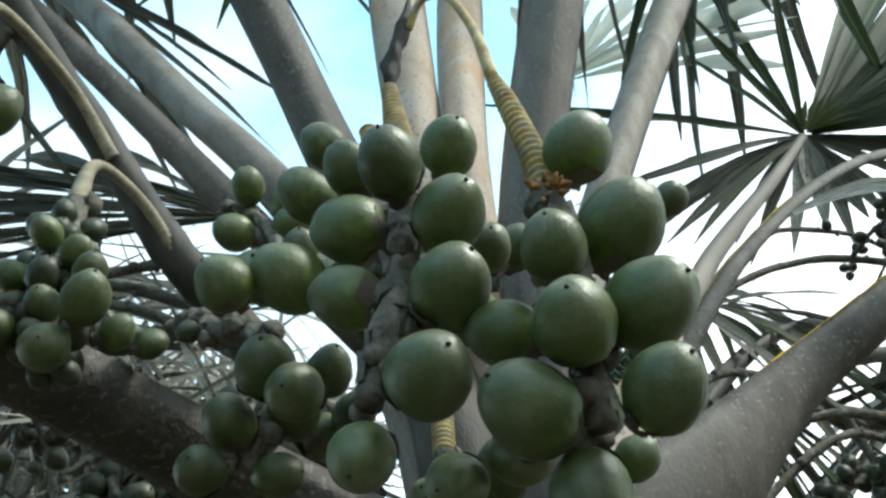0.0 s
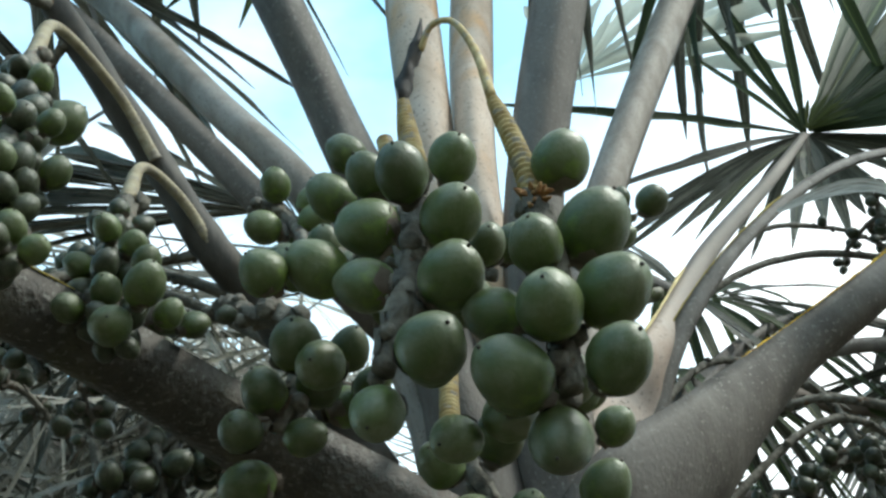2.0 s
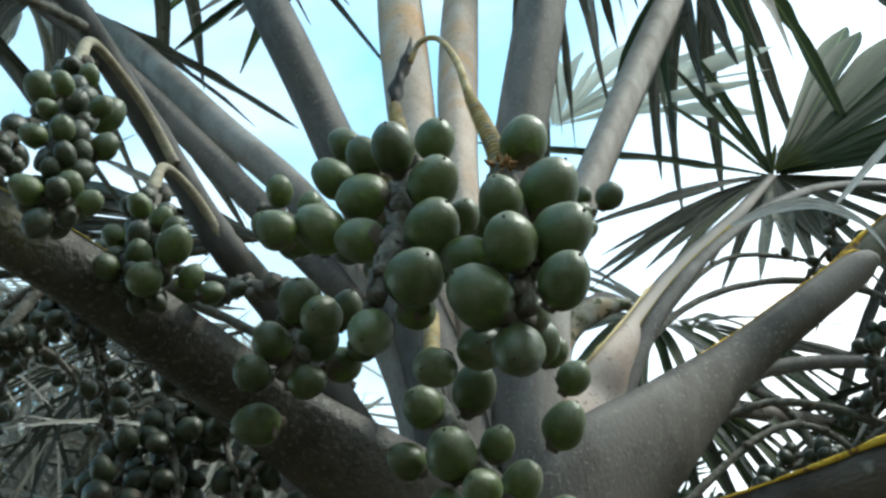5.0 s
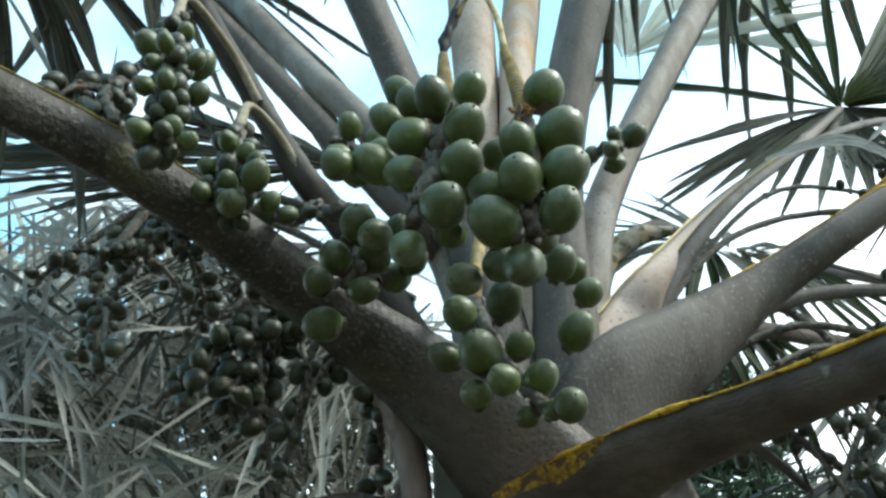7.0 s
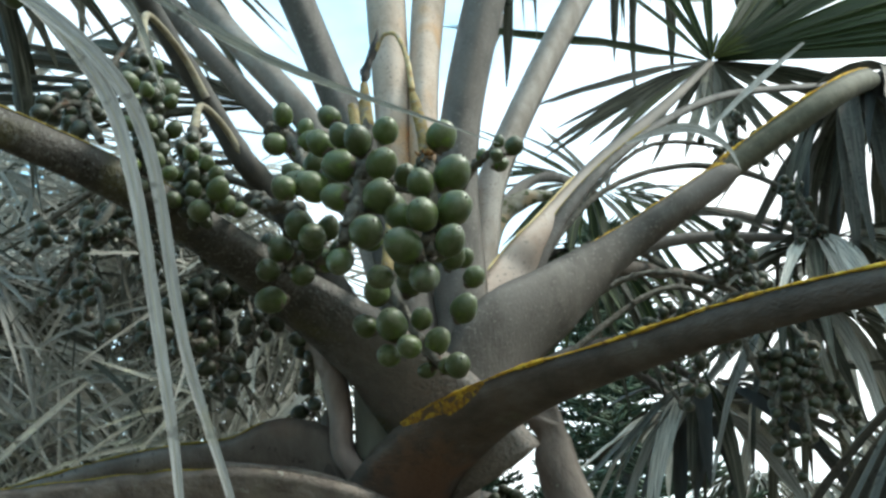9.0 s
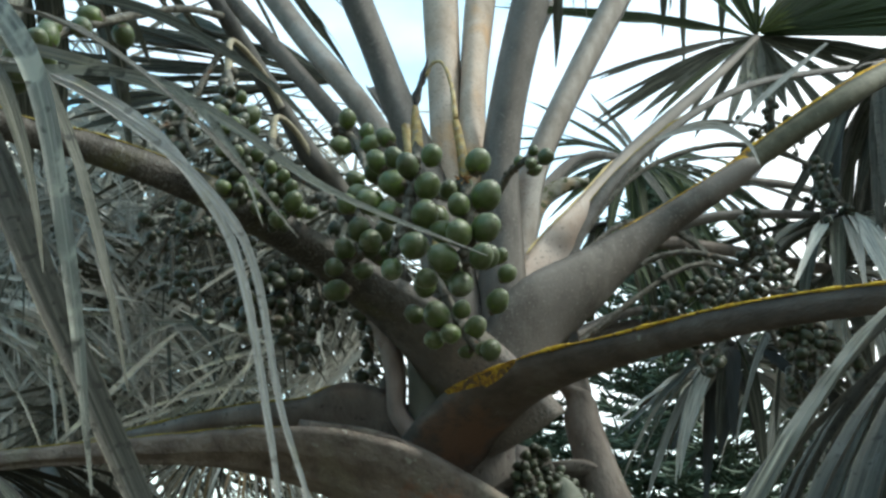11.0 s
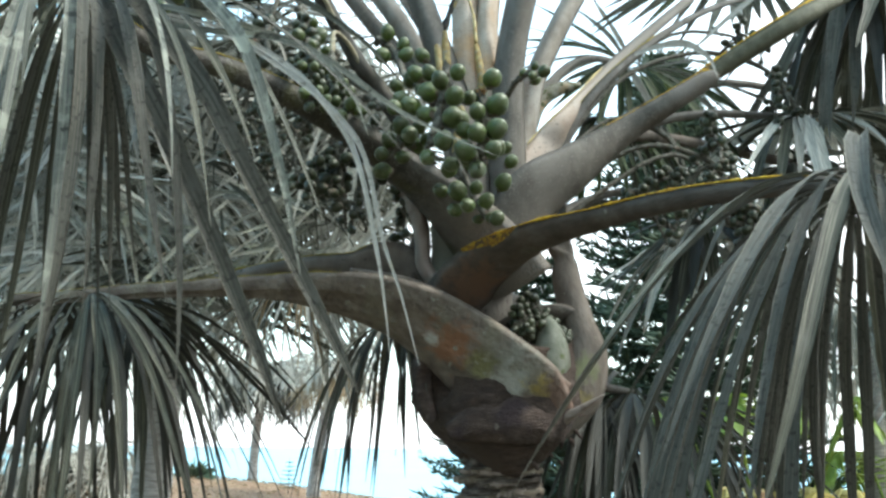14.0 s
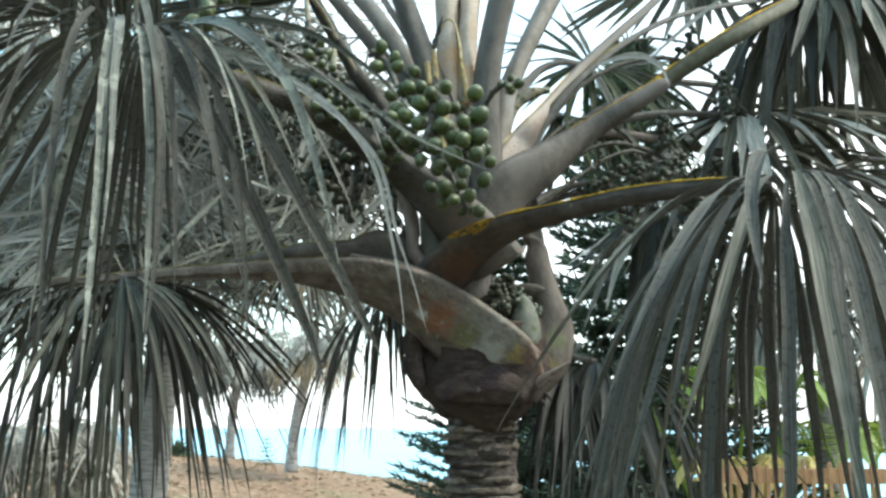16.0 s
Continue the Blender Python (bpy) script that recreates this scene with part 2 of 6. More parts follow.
PETIOLE = material("grey_scurfy_petiole", [(0.20, 0.172, 0.145), (0.31, 0.275, 0.238), (0.42, 0.38, 0.335)], 22, stretch=(1, 1, 0.6), rough=0.78, bump=0.5, bump_scale=220,
                   spots=(0.21, 0.187, 0.163), spot_scale=210, spot_edge=0.60, stains=(0.42, 0.395, 0.36), stain_scale=6, stain_edge=0.50, vary=0.12, distance=0.004)
MID_PETIOLE = material("grey_waxy_petiole", [(0.060, 0.051, 0.042), (0.108, 0.094, 0.079), (0.175, 0.156, 0.134)], 17, stretch=(1, 1, 0.6), rough=0.78, bump=0.28, bump_scale=200,
                       spots=(0.20, 0.182, 0.158), spot_scale=170, spot_edge=0.60, stains=(0.15, 0.133, 0.116), stain_scale=5, stain_edge=0.50, distance=0.004)
PALE_PETIOLE = material("pale_orange_petiole", [(0.42, 0.32, 0.235), (0.56, 0.46, 0.37), (0.64, 0.57, 0.50)], 14, rough=0.75, bump=0.25, bump_scale=200,
                        spots=(0.30, 0.24, 0.19), spot_scale=190, spot_edge=0.60, stains=(0.60, 0.37, 0.19), stain_scale=6, stain_edge=0.54, distance=0.003)
PINK_BASE = material("pale_pink_leaf_base", [(0.40, 0.30, 0.235), (0.52, 0.42, 0.35), (0.60, 0.52, 0.455)], 14, rough=0.75, bump=0.3, bump_scale=160, spots=(0.30, 0.25, 0.21), spot_scale=120, spot_edge=0.60,
                     tone=((0.20, 0.185, 0.165), 0.40, 0.56), distance=0.003)
BASE_BROWN = material("grey_brown_leaf_base", [(0.095, 0.082, 0.070), (0.155, 0.137, 0.12), (0.23, 0.21, 0.185)], 14, stretch=(1, 1, 0.5), rough=0.8, bump=0.5, bump_scale=120, spots=(0.07, 0.06, 0.05), spot_scale=60, spot_edge=0.62,
                      stains=(0.19, 0.13, 0.095), stain_scale=5, stain_edge=0.54, distance=0.005)
DARK_PETIOLE = material("dark_grey_petiole", [(0.038, 0.040, 0.036), (0.072, 0.075, 0.068), (0.125, 0.128, 0.116)], 24, rough=0.75, bump=1.0, bump_scale=130,
                        spots=(0.19, 0.188, 0.165), spot_scale=170, spot_edge=0.59, stains=(0.10, 0.094, 0.08), stain_scale=5, stain_edge=0.52, vary=0.1, distance=0.006)
WARTY = material("dark_warty_petiole", [(0.030, 0.027, 0.022), (0.056, 0.050, 0.042), (0.10, 0.090, 0.076)], 24, rough=0.75, bump=0.7, bump_scale=130,
                 spots=(0.125, 0.123, 0.108), spot_scale=150, spot_edge=0.58, stains=(0.088, 0.083, 0.042), stain_scale=7, stain_edge=0.53, tone=((0.215, 0.19, 0.165), -0.01, 0.17), distance=0.006)
# darker copy of the grey petiole: the stalks' shade is put into the colour
SHADED_PETIOLE = material("shaded_grey_petiole", [(0.072, 0.065, 0.057), (0.124, 0.113, 0.100), (0.185, 0.171, 0.153)], 24, stretch=(1, 1, 0.5), rough=0.75, bump=0.6, bump_scale=280,
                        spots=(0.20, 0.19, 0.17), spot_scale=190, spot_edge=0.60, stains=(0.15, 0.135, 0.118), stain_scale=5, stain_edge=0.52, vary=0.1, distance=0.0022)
SHEATH = material("mottled_leaf_sheath", [(0.050, 0.039, 0.030), (0.090, 0.071, 0.057), (0.145, 0.124, 0.104)], 16, stretch=(1, 1, 2.2), rough=0.8, bump=0.6, bump_scale=110,
                  spots=(0.24, 0.225, 0.195), spot_scale=26, spot_edge=0.68, stains=(0.105, 0.078, 0.058), stain_scale=6.5, stain_edge=0.56, distance=0.005,
                  patches=(((0.17, 0.098, 0.062), (0.115, 0.945, 1.935), 0.085), ((0.26, 0.12, 0.045), (0.105, 0.955, 1.905), 0.028), ((0.135, 0.135, 0.085), (0.185, 0.90, 1.922), 0.042), ((0.12, 0.12, 0.075), (0.27, 0.80, 1.985), 0.035)))
OLD_SHEATH = material("lichen_covered_old_sheath", [(0.090, 0.070, 0.056), (0.17, 0.14, 0.115), (0.25, 0.215, 0.18)], 18, rough=0.85, bump=0.8, bump_scale=70,
                      spots=(0.27, 0.265, 0.225), spot_scale=34, spot_edge=0.66, stains=(0.20, 0.18, 0.135), stain_scale=8, stain_edge=0.56, distance=0.008,
                      patches=(((0.15, 0.095, 0.072), (0.31, 0.99, 1.62), 0.12), ((0.23, 0.225, 0.19), (0.20, 0.955, 1.725), 0.085), ((0.26, 0.13, 0.072), (0.050, 0.925, 1.785), 0.068), ((0.175, 0.165, 0.075), (0.125, 0.935, 1.745), 0.046),
                               ((0.40, 0.395, 0.36), (0.200, 0.945, 1.700), 0.046), ((0.42, 0.42, 0.39), (-0.004, 0.920, 1.802), 0.024), ((0.42, 0.42, 0.39), (0.050, 0.925, 1.745), 0.020), ((0.40, 0.395, 0.36), (0.155, 0.94, 1.785), 0.028),
                               ((0.34, 0.25, 0.05), (0.270, 0.975, 1.712), 0.040)))
RED_SHEATH = material("reddish_brown_torn_sheath", [(0.026, 0.017, 0.013), (0.062, 0.041, 0.033), (0.115, 0.083, 0.069)], 22, stretch=(1, 1, 2.5), rough=0.88, bump=0.9, bump_scale=80, spots=(0.17, 0.145, 0.12), spot_scale=32, spot_edge=0.66, stains=(0.04, 0.026, 0.028), stain_scale=10, stain_edge=0.54, distance=0.008)
MOTTLED = material("mottled_green_sheath", [(0.095, 0.105, 0.075), (0.15, 0.16, 0.125), (0.21, 0.215, 0.18)], 38, rough=0.8, bump=0.4, spots=(0.085, 0.105, 0.04), spot_scale=24, spot_edge=0.62)
MOSSY_BASE = material("yellow_mottled_leaf_base", [(0.085, 0.068, 0.055), (0.15, 0.122, 0.10), (0.215, 0.182, 0.155)], 18, stretch=(1, 1, 0.5), rough=0.82, bump=0.6, bump_scale=90, spots=(0.24, 0.235, 0.19), spot_scale=40, spot_edge=0.67, distance=0.005,
                      patches=(((0.27, 0.225, 0.06), (0.362, 1.06, 1.69), 0.032), ((0.18, 0.19, 0.10), (0.41, 1.07, 1.745), 0.040), ((0.20, 0.125, 0.08), (0.34, 1.06, 1.745), 0.035), ((0.23, 0.19, 0.06), (0.42, 1.07, 1.66), 0.025), ((0.33, 0.325, 0.28), (0.385, 1.06, 1.725), 0.012)))
WHITE_LEAF = material("bleached_leaflet", [(0.24, 0.235, 0.215), (0.42, 0.415, 0.385), (0.58, 0.575, 0.545), (0.72, 0.715, 0.69)], 3.0, stretch=(3, 0.5, 1), rough=0.55, bump=0.6, uv=True, rib=(0.55, 0.52, 0.36), stains=(0.50, 0.46, 0.28), stain_scale=16, stain_edge=0.60, spots=(0.30, 0.29, 0.26), spot_scale=60, spot_edge=0.60, vary=0.1, through_light=0.2, distance=0.004)
LICHEN = material("white_and_olive_old_sheath", [(0.12, 0.115, 0.075), (0.27, 0.26, 0.21), (0.46, 0.45, 0.40)], 30, rough=0.85, bump=0.6, spots=(0.09, 0.10, 0.045), spot_scale=55, spot_edge=0.54, stains=(0.40, 0.31, 0.20), stain_scale=18, stain_edge=0.56)
GREENISH = material("dark_olive_petiole", [(0.050, 0.050, 0.030), (0.085, 0.083, 0.052), (0.13, 0.125, 0.085)], 24, rough=0.75, bump=0.5, bump_scale=130, spots=(0.16, 0.15, 0.11), spot_scale=120, spot_edge=0.64, distance=0.003)
PINK_GREY = material("pinkish_grey_stub", [(0.16, 0.125, 0.105), (0.25, 0.205, 0.18), (0.33, 0.285, 0.26)], 20, stretch=(1, 1, 0.5), rough=0.75, bump=0.3, bump_scale=120, stains=(0.13, 0.085, 0.065), stain_scale=14, stain_edge=0.58, distance=0.003)
GREY_GREEN = material("grey_green_closed_base", [(0.095, 0.105, 0.080), (0.145, 0.155, 0.125), (0.20, 0.205, 0.175)], 18, stretch=(1, 1, 0.4), rough=0.75, bump=0.35, bump_scale=90, stains=(0.17, 0.13, 0.10), stain_scale=11, stain_edge=0.58, distance=0.003)
MARGIN = material("orange_fuzzy_margin", [(0.40, 0.20, 0.02), (0.66, 0.40, 0.03), (0.78, 0.56, 0.07)], 60, rough=0.9, bump=0.9, bump_scale=300, spots=(0.20, 0.11, 0.03), spot_scale=90, spot_edge=0.58, distance=0.004)
FUZZ = material("patchy_yellow_fuzz", [(0.13, 0.065, 0.03), (0.36, 0.20, 0.022), (0.62, 0.44, 0.04)], 110, rough=0.95, bump=1.0, bump_scale=320, spots=(0.13, 0.085, 0.045), spot_scale=75, spot_edge=0.52, distance=0.004)
CREAM_MARGIN = material("cream_margin", [(0.48, 0.38, 0.16), (0.62, 0.53, 0.27)], 40, rough=0.7, bump=0.3)
MOSS_MARGIN = material("mossy_margin", [(0.16, 0.14, 0.03), (0.30, 0.24, 0.05), (0.42, 0.30, 0.06)], 60, rough=0.9, bump=0.7, distance=0.003)
FIBRE = material("dark_sheath_fibre", [(0.022, 0.015, 0.012), (0.060, 0.040, 0.032), (0.115, 0.080, 0.066)], 30, stretch=(1, 1, 4), rough=0.9, bump=1.0, bump_scale=90, stains=(0.065, 0.042, 0.03), stain_scale=7, stain_edge=0.52, distance=0.01)
TRUNK = material("ringed_palm_trunk", [(0.026, 0.020, 0.017), (0.075, 0.060, 0.050), (0.20, 0.175, 0.155)], 26, stretch=(1, 1, 3), rough=0.9, bump=0.9, bump_scale=60, distance=0.012)
LEAF = material("grey_green_leaflet", [(0.016, 0.017, 0.012), (0.050, 0.052, 0.036), (0.108, 0.108, 0.080), (0.27, 0.265, 0.205)], 3.0, stretch=(3.4, 0.30, 1), rough=0.56, bump=0.6, uv=True,
                rib=(0.19, 0.19, 0.15), stains=(0.14, 0.14, 0.115), stain_scale=12, stain_edge=0.58, spots=(0.028, 0.028, 0.020), spot_scale=30, spot_edge=0.66, vary=0.22, through_light=0.12, gloss=0.35, distance=0.004)
WEATHERED_LEAF = material("weathered_grey_leaflet", [(0.044, 0.043, 0.036), (0.098, 0.096, 0.080), (0.147, 0.144, 0.123), (0.23, 0.225, 0.198)], 2.2, stretch=(3.2, 0.22, 1), rough=0.68, bump=0.9, bump_scale=14, uv=True, rib=(0.20, 0.19, 0.155), rim=(0.27, 0.25, 0.20),
                          stains=(0.16, 0.155, 0.135), stain_scale=22, stain_edge=0.56, spots=(0.075, 0.073, 0.061), spot_scale=110, spot_edge=0.58, vary=0.16, through_light=0.10, gloss=0.3, distance=0.004)
SILVER_LEAF = material("silvery_leaflet", [(0.055, 0.060, 0.050), (0.135, 0.145, 0.122), (0.25, 0.26, 0.225), (0.43, 0.44, 0.39)], 3.0, stretch=(11, 0.30, 1), rough=0.50, bump=0.6, uv=True,
                       rib=(0.36, 0.37, 0.30), stains=(0.44, 0.455, 0.38), stain_scale=26, stain_edge=0.52, spots=(0.06, 0.064, 0.052), spot_scale=45, spot_edge=0.60, vary=0.3, through_light=0.12, distance=0.004)
PALE_LEAF = material("pale_weathered_leaflet", [(0.07, 0.075, 0.062), (0.17, 0.18, 0.155), (0.29, 0.29, 0.25), (0.42, 0.42, 0.37)], 3.0, stretch=(5, 0.35, 1), rough=0.52, bump=0.6, uv=True,
                     rib=(0.38, 0.36, 0.25), stains=(0.40, 0.40, 0.30), stain_scale=20, stain_edge=0.55, spots=(0.07, 0.07, 0.055), spot_scale=40, spot_edge=0.61, vary=0.25, through_light=0.14, distance=0.004)
# back-lit brightness is put into the pale colour, on top of the translucency
BACKLIT_LEAF = material("painted_backlit_leaflet", [(0.40, 0.43, 0.37), (0.50, 0.53, 0.46), (0.58, 0.60, 0.53)], 3.0, stretch=(10, 0.5, 1), rough=0.5, bump=0.4, uv=True,
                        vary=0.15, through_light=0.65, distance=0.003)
GREEN_LEAF = material("fresh_green_leaflet", [(0.020, 0.032, 0.014), (0.036, 0.054, 0.022), (0.062, 0.090, 0.032)], 3.0, stretch=(9, 0.5, 1), rough=0.6, bump=0.4, uv=True,
                      rib=(0.16, 0.20, 0.08), vary=0.25, through_light=0.25, gloss=0.3, distance=0.003)
# light shining through the leaf at its hub, put into a yellow-green colour
HUB_GLOW_LEAF = material("yellow_green_hub_glow", [(0.042, 0.055, 0.016), (0.085, 0.105, 0.026), (0.15, 0.17, 0.05)], 3.0, stretch=(9, 0.5, 1), rough=0.55, bump=0.4, uv=True, vary=0.25, through_light=0.3, gloss=0.3, distance=0.003)
DRY_LEAF = material("dry_straw_leaflet", [(0.17, 0.12, 0.07), (0.30, 0.22, 0.13), (0.43, 0.34, 0.22)], 3.0, stretch=(8, 0.5, 1), rough=0.75, bump=0.5, uv=True, vary=0.3,
                    through_light=0.2, distance=0.003)
GREY_DRY = material("grey_dead_leaflet", [(0.11, 0.107, 0.092), (0.35, 0.342, 0.30), (0.55, 0.54, 0.485), (0.67, 0.655, 0.60)], 3.0, stretch=(3, 0.4, 1), rough=0.55, bump=0.5, uv=True, vary=0.4,
                    through_light=0.2, distance=0.003)
# dead leaflets; also carries the shade of the low back-lit leaves in its colour
DARK_DRY = material("dark_dead_and_shaded_leaflet", [(0.020, 0.020, 0.016), (0.040, 0.039, 0.031), (0.080, 0.077, 0.063)], 3.0, stretch=(5, 0.4, 1), rough=0.65, bump=0.5, uv=True, vary=0.3, distance=0.003)
NEEDLE = material("dark_conifer_needles", [(0.026, 0.048, 0.030), (0.055, 0.088, 0.052), (0.10, 0.14, 0.075)], 6, rough=0.6, bump=0.3, through_light=0.15)
SOIL = material("dry_grass_and_leaf_litter", [(0.12, 0.066, 0.040), (0.225, 0.132, 0.080), (0.35, 0.24, 0.15)], 9.0, rough=0.95, bump=0.9, bump_scale=22,
                spots=(0.36, 0.285, 0.165), spot_scale=16, spot_edge=0.60, stains=(0.175, 0.155, 0.075), stain_scale=0.6, stain_edge=0.57, distance=0.03)
# kept dark to weaken the light bounced up under the palm
LAWN = material("dry_olive_grass", [(0.060, 0.052, 0.030), (0.105, 0.088, 0.055), (0.16, 0.130, 0.085)], 14, rough=0.95, bump=0.9, bump_scale=60, stains=(0.055, 0.065, 0.028), stain_scale=0.9, stain_edge=0.58, distance=0.02)
WATER = material("pale_blue_sea", [(0.13, 0.42, 0.55), (0.17, 0.47, 0.60)], 0.02, rough=0.35, bump=0.15, bump_scale=0.6, distance=0.2)
WOOD = material("orange_fence_timber", [(0.33, 0.17, 0.08), (0.46, 0.26, 0.13), (0.55, 0.35, 0.19)], 9, stretch=(6, 6, 0.8), rough=0.75, bump=0.4, vary=0.15)
FAR_TRUNK = material("pale_ringed_trunk", [(0.10, 0.088, 0.078), (0.42, 0.395, 0.37), (0.62, 0.60, 0.57)], 9, stretch=(1, 1, 7), rough=0.9, bump=0.9, bump_scale=24, distance=0.02)
LIME = material("lime_green_frond", [(0.13, 0.21, 0.03), (0.22, 0.32, 0.05), (0.35, 0.42, 0.10)], 4, rough=0.5, bump=0.3, through_light=0.3)
BUSH = material("mid_green_shrub_leaf", [(0.022, 0.045, 0.014), (0.050, 0.095, 0.026), (0.10, 0.16, 0.045)], 5, rough=0.6, bump=0.3, through_light=0.25)
YELLOW_FROND = material("yellowing_frond", [(0.50, 0.42, 0.14), (0.66, 0.56, 0.24)], 4, rough=0.6, bump=0.3, through_light=0.3)

# ---- builders ----
V = Vector


def finish(name, bm, mats, parent=None, label="", smooth=True):
    me = bpy.data.meshes.new(name)
    bm.normal_update()
    bm.to_mesh(me)
    bm.free()
    for m in mats if isinstance(mats, (list, tuple)) else [mats]:
        me.materials.append(m)
    if smooth:
        me.polygons.foreach_set("use_smooth", [True] * len(me.polygons))
    ob = new(name, me)
    if parent:
        ob.parent = parent
    if label:
        tagged(ob, label)
    return ob


def part(name, bm, mats, parent, label="", smooth=True):
    return finish(name, bm, mats, parent, label, smooth)


def spline(pts, steps):
    """A Catmull-Rom curve through tuples of any length, as (steps per span) rows."""
    p = [np.array(q, float) for q in pts]
    p = [2 * p[0] - p[1]] + p + [2 * p[-1] - p[-2]]
    rows = []
    for i in range(1, len(p) - 2):
        a, b, c, d = p[i - 1:i + 3]
        for k in range(steps):
            t = k / steps
            rows.append(0.5 * (2 * b + (c - a) * t + (2 * a - 5 * b + 4 * c - d) * t * t + (3 * b - a - 3 * c + d) * t ** 3))
    rows.append(p[-2])
    return rows


def tangents(rows):
    q = [V(r[:3]) for r in rows]
    return q, [(q[min(i + 1, len(q) - 1)] - q[max(i - 1, 0)]).normalized() for i in range(len(q))]


def skin(bm, rings, closed=True, caps=True, mat=0):
    made = [[bm.verts.new(v) for v in ring] for ring in rings]
    n = len(made[0])
    for a, b in zip(made, made[1:]):
        for j in range(n if closed else n - 1):
            f = bm.faces.new((a[j], a[(j + 1) % n], b[(j + 1) % n], b[j]))
            f.material_index = mat
    if closed and caps:
        for ring in (made[0][::-1], made[-1]):
            bm.faces.new(ring).material_index = mat
    return made


def rod(bm, pts, sides=8, steps=6, wobble=0.0, rings=0.0, ring_pitch=0.008, mat=0):
    """A round stem through (x, y, z, radius) points; rings swells it into bands."""
    rows = spline(pts, steps)
    q, t = tangents(rows)
    loops, along = [], 0.0
    u = t[0].orthogonal().normalized()
    for i, row in enumerate(rows):
        if i:
            along += (q[i] - q[i - 1]).length
        u = (u - t[i] * u.dot(t[i])).normalized()
        v = t[i].cross(u)
        r = max(row[3], 0.0004) * (1 + rings * math.sin(2 * math.pi * along / ring_pitch))
        loop = []
        for j in range(sides):
            a = 2 * math.pi * j / sides
            k = r * (1 + wobble * noise.noise(q[i] * 60 + V((j * 3.1, 0, 0))))
            loop.append(q[i] + (u * math.cos(a) + v * math.sin(a)) * k)
        loops.append(loop)
    skin(bm, loops, mat=mat)


CROWN = V((0.17, 1.12, 0))


def blade(bm, pts, steps=7, across=9, crease=0.25, rough=0.0, ridges=0.0, hollow=None):
    """A leaf stalk: a thick crescent section through (x, y, z, width, thickness) points, hollow side up and in to the crown, or towards hollow (one way, or one at its base and one at its end). Returns its two edges."""
    rows = spline(pts, steps)
    q, t = tangents(rows)
    loops, edges = [], ([], [])
    for i, row in enumerate(rows):
        inward = V((CROWN.x - q[i].x, CROWN.y - q[i].y, 0))
        ref = inward.normalized() * 0.55 + V((0, 0, 1)) if inward.length > 0.01 else V((0, 0, 1))
        if hollow:
            first, last = (hollow, hollow) if isinstance(hollow[0], (int, float)) else hollow
            ref = V(first).lerp(V(last), min(1.0, 1.3 * i / (len(rows) - 1)))
        nrm = (ref - t[i] * ref.dot(t[i])).normalized()
        side = t[i].cross(nrm)
        w, h = row[3] / 2, row[4]
        loop = []
        for j in range(across + 1):
            s = -1 + 2 * j / across
            p = q[i] + side * (w * s) + nrm * (h * (0.55 * s * s - 0.1) + w * crease * s * s)
            loop.append(p)
        for j in range(across - 1, 0, -1):
            s = -1 + 2 * j / across
            p = q[i] + side * (w * s) * 1.02 - nrm * (h * math.sqrt(max(0.0, 1 - s * s)) * 0.9 - w * crease * s * s - 0.45 * h * s * s)
            if ridges:
                p = p - nrm * ridges * (math.sin(9.0 * s + 0.6) + 0.6 * math.sin(21.0 * s)) * (1 - s * s)
            loop.append(p)
        if rough:
            loop = [p + nrm * rough * noise.noise(p * 25) for p in loop]
        edges[0].append(loop[0])
        edges[1].append(loop[across])
        loops.append(loop)
    skin(bm, loops)
    return edges + (loops,)


def margin(name, edge, lo, hi, r, mat, parent, label):
    """A fuzzy rim along one edge of a leaf stalk."""
    bm = bmesh.new()
    n = len(edge)
    pts = [(*edge[i], r * (0.35 + 1.5 * abs(noise.noise(edge[i] * 28)))) for i in range(int(lo * (n - 1)), int(hi * (n - 1)) + 1)]
    pts[0] = (*pts[0][:3], r * 0.2)
    pts[-1] = (*pts[-1][:3], r * 0.2)
    rod(bm, pts, 7, 3, wobble=0.6)
    return part(name, bm, mat, parent, label)


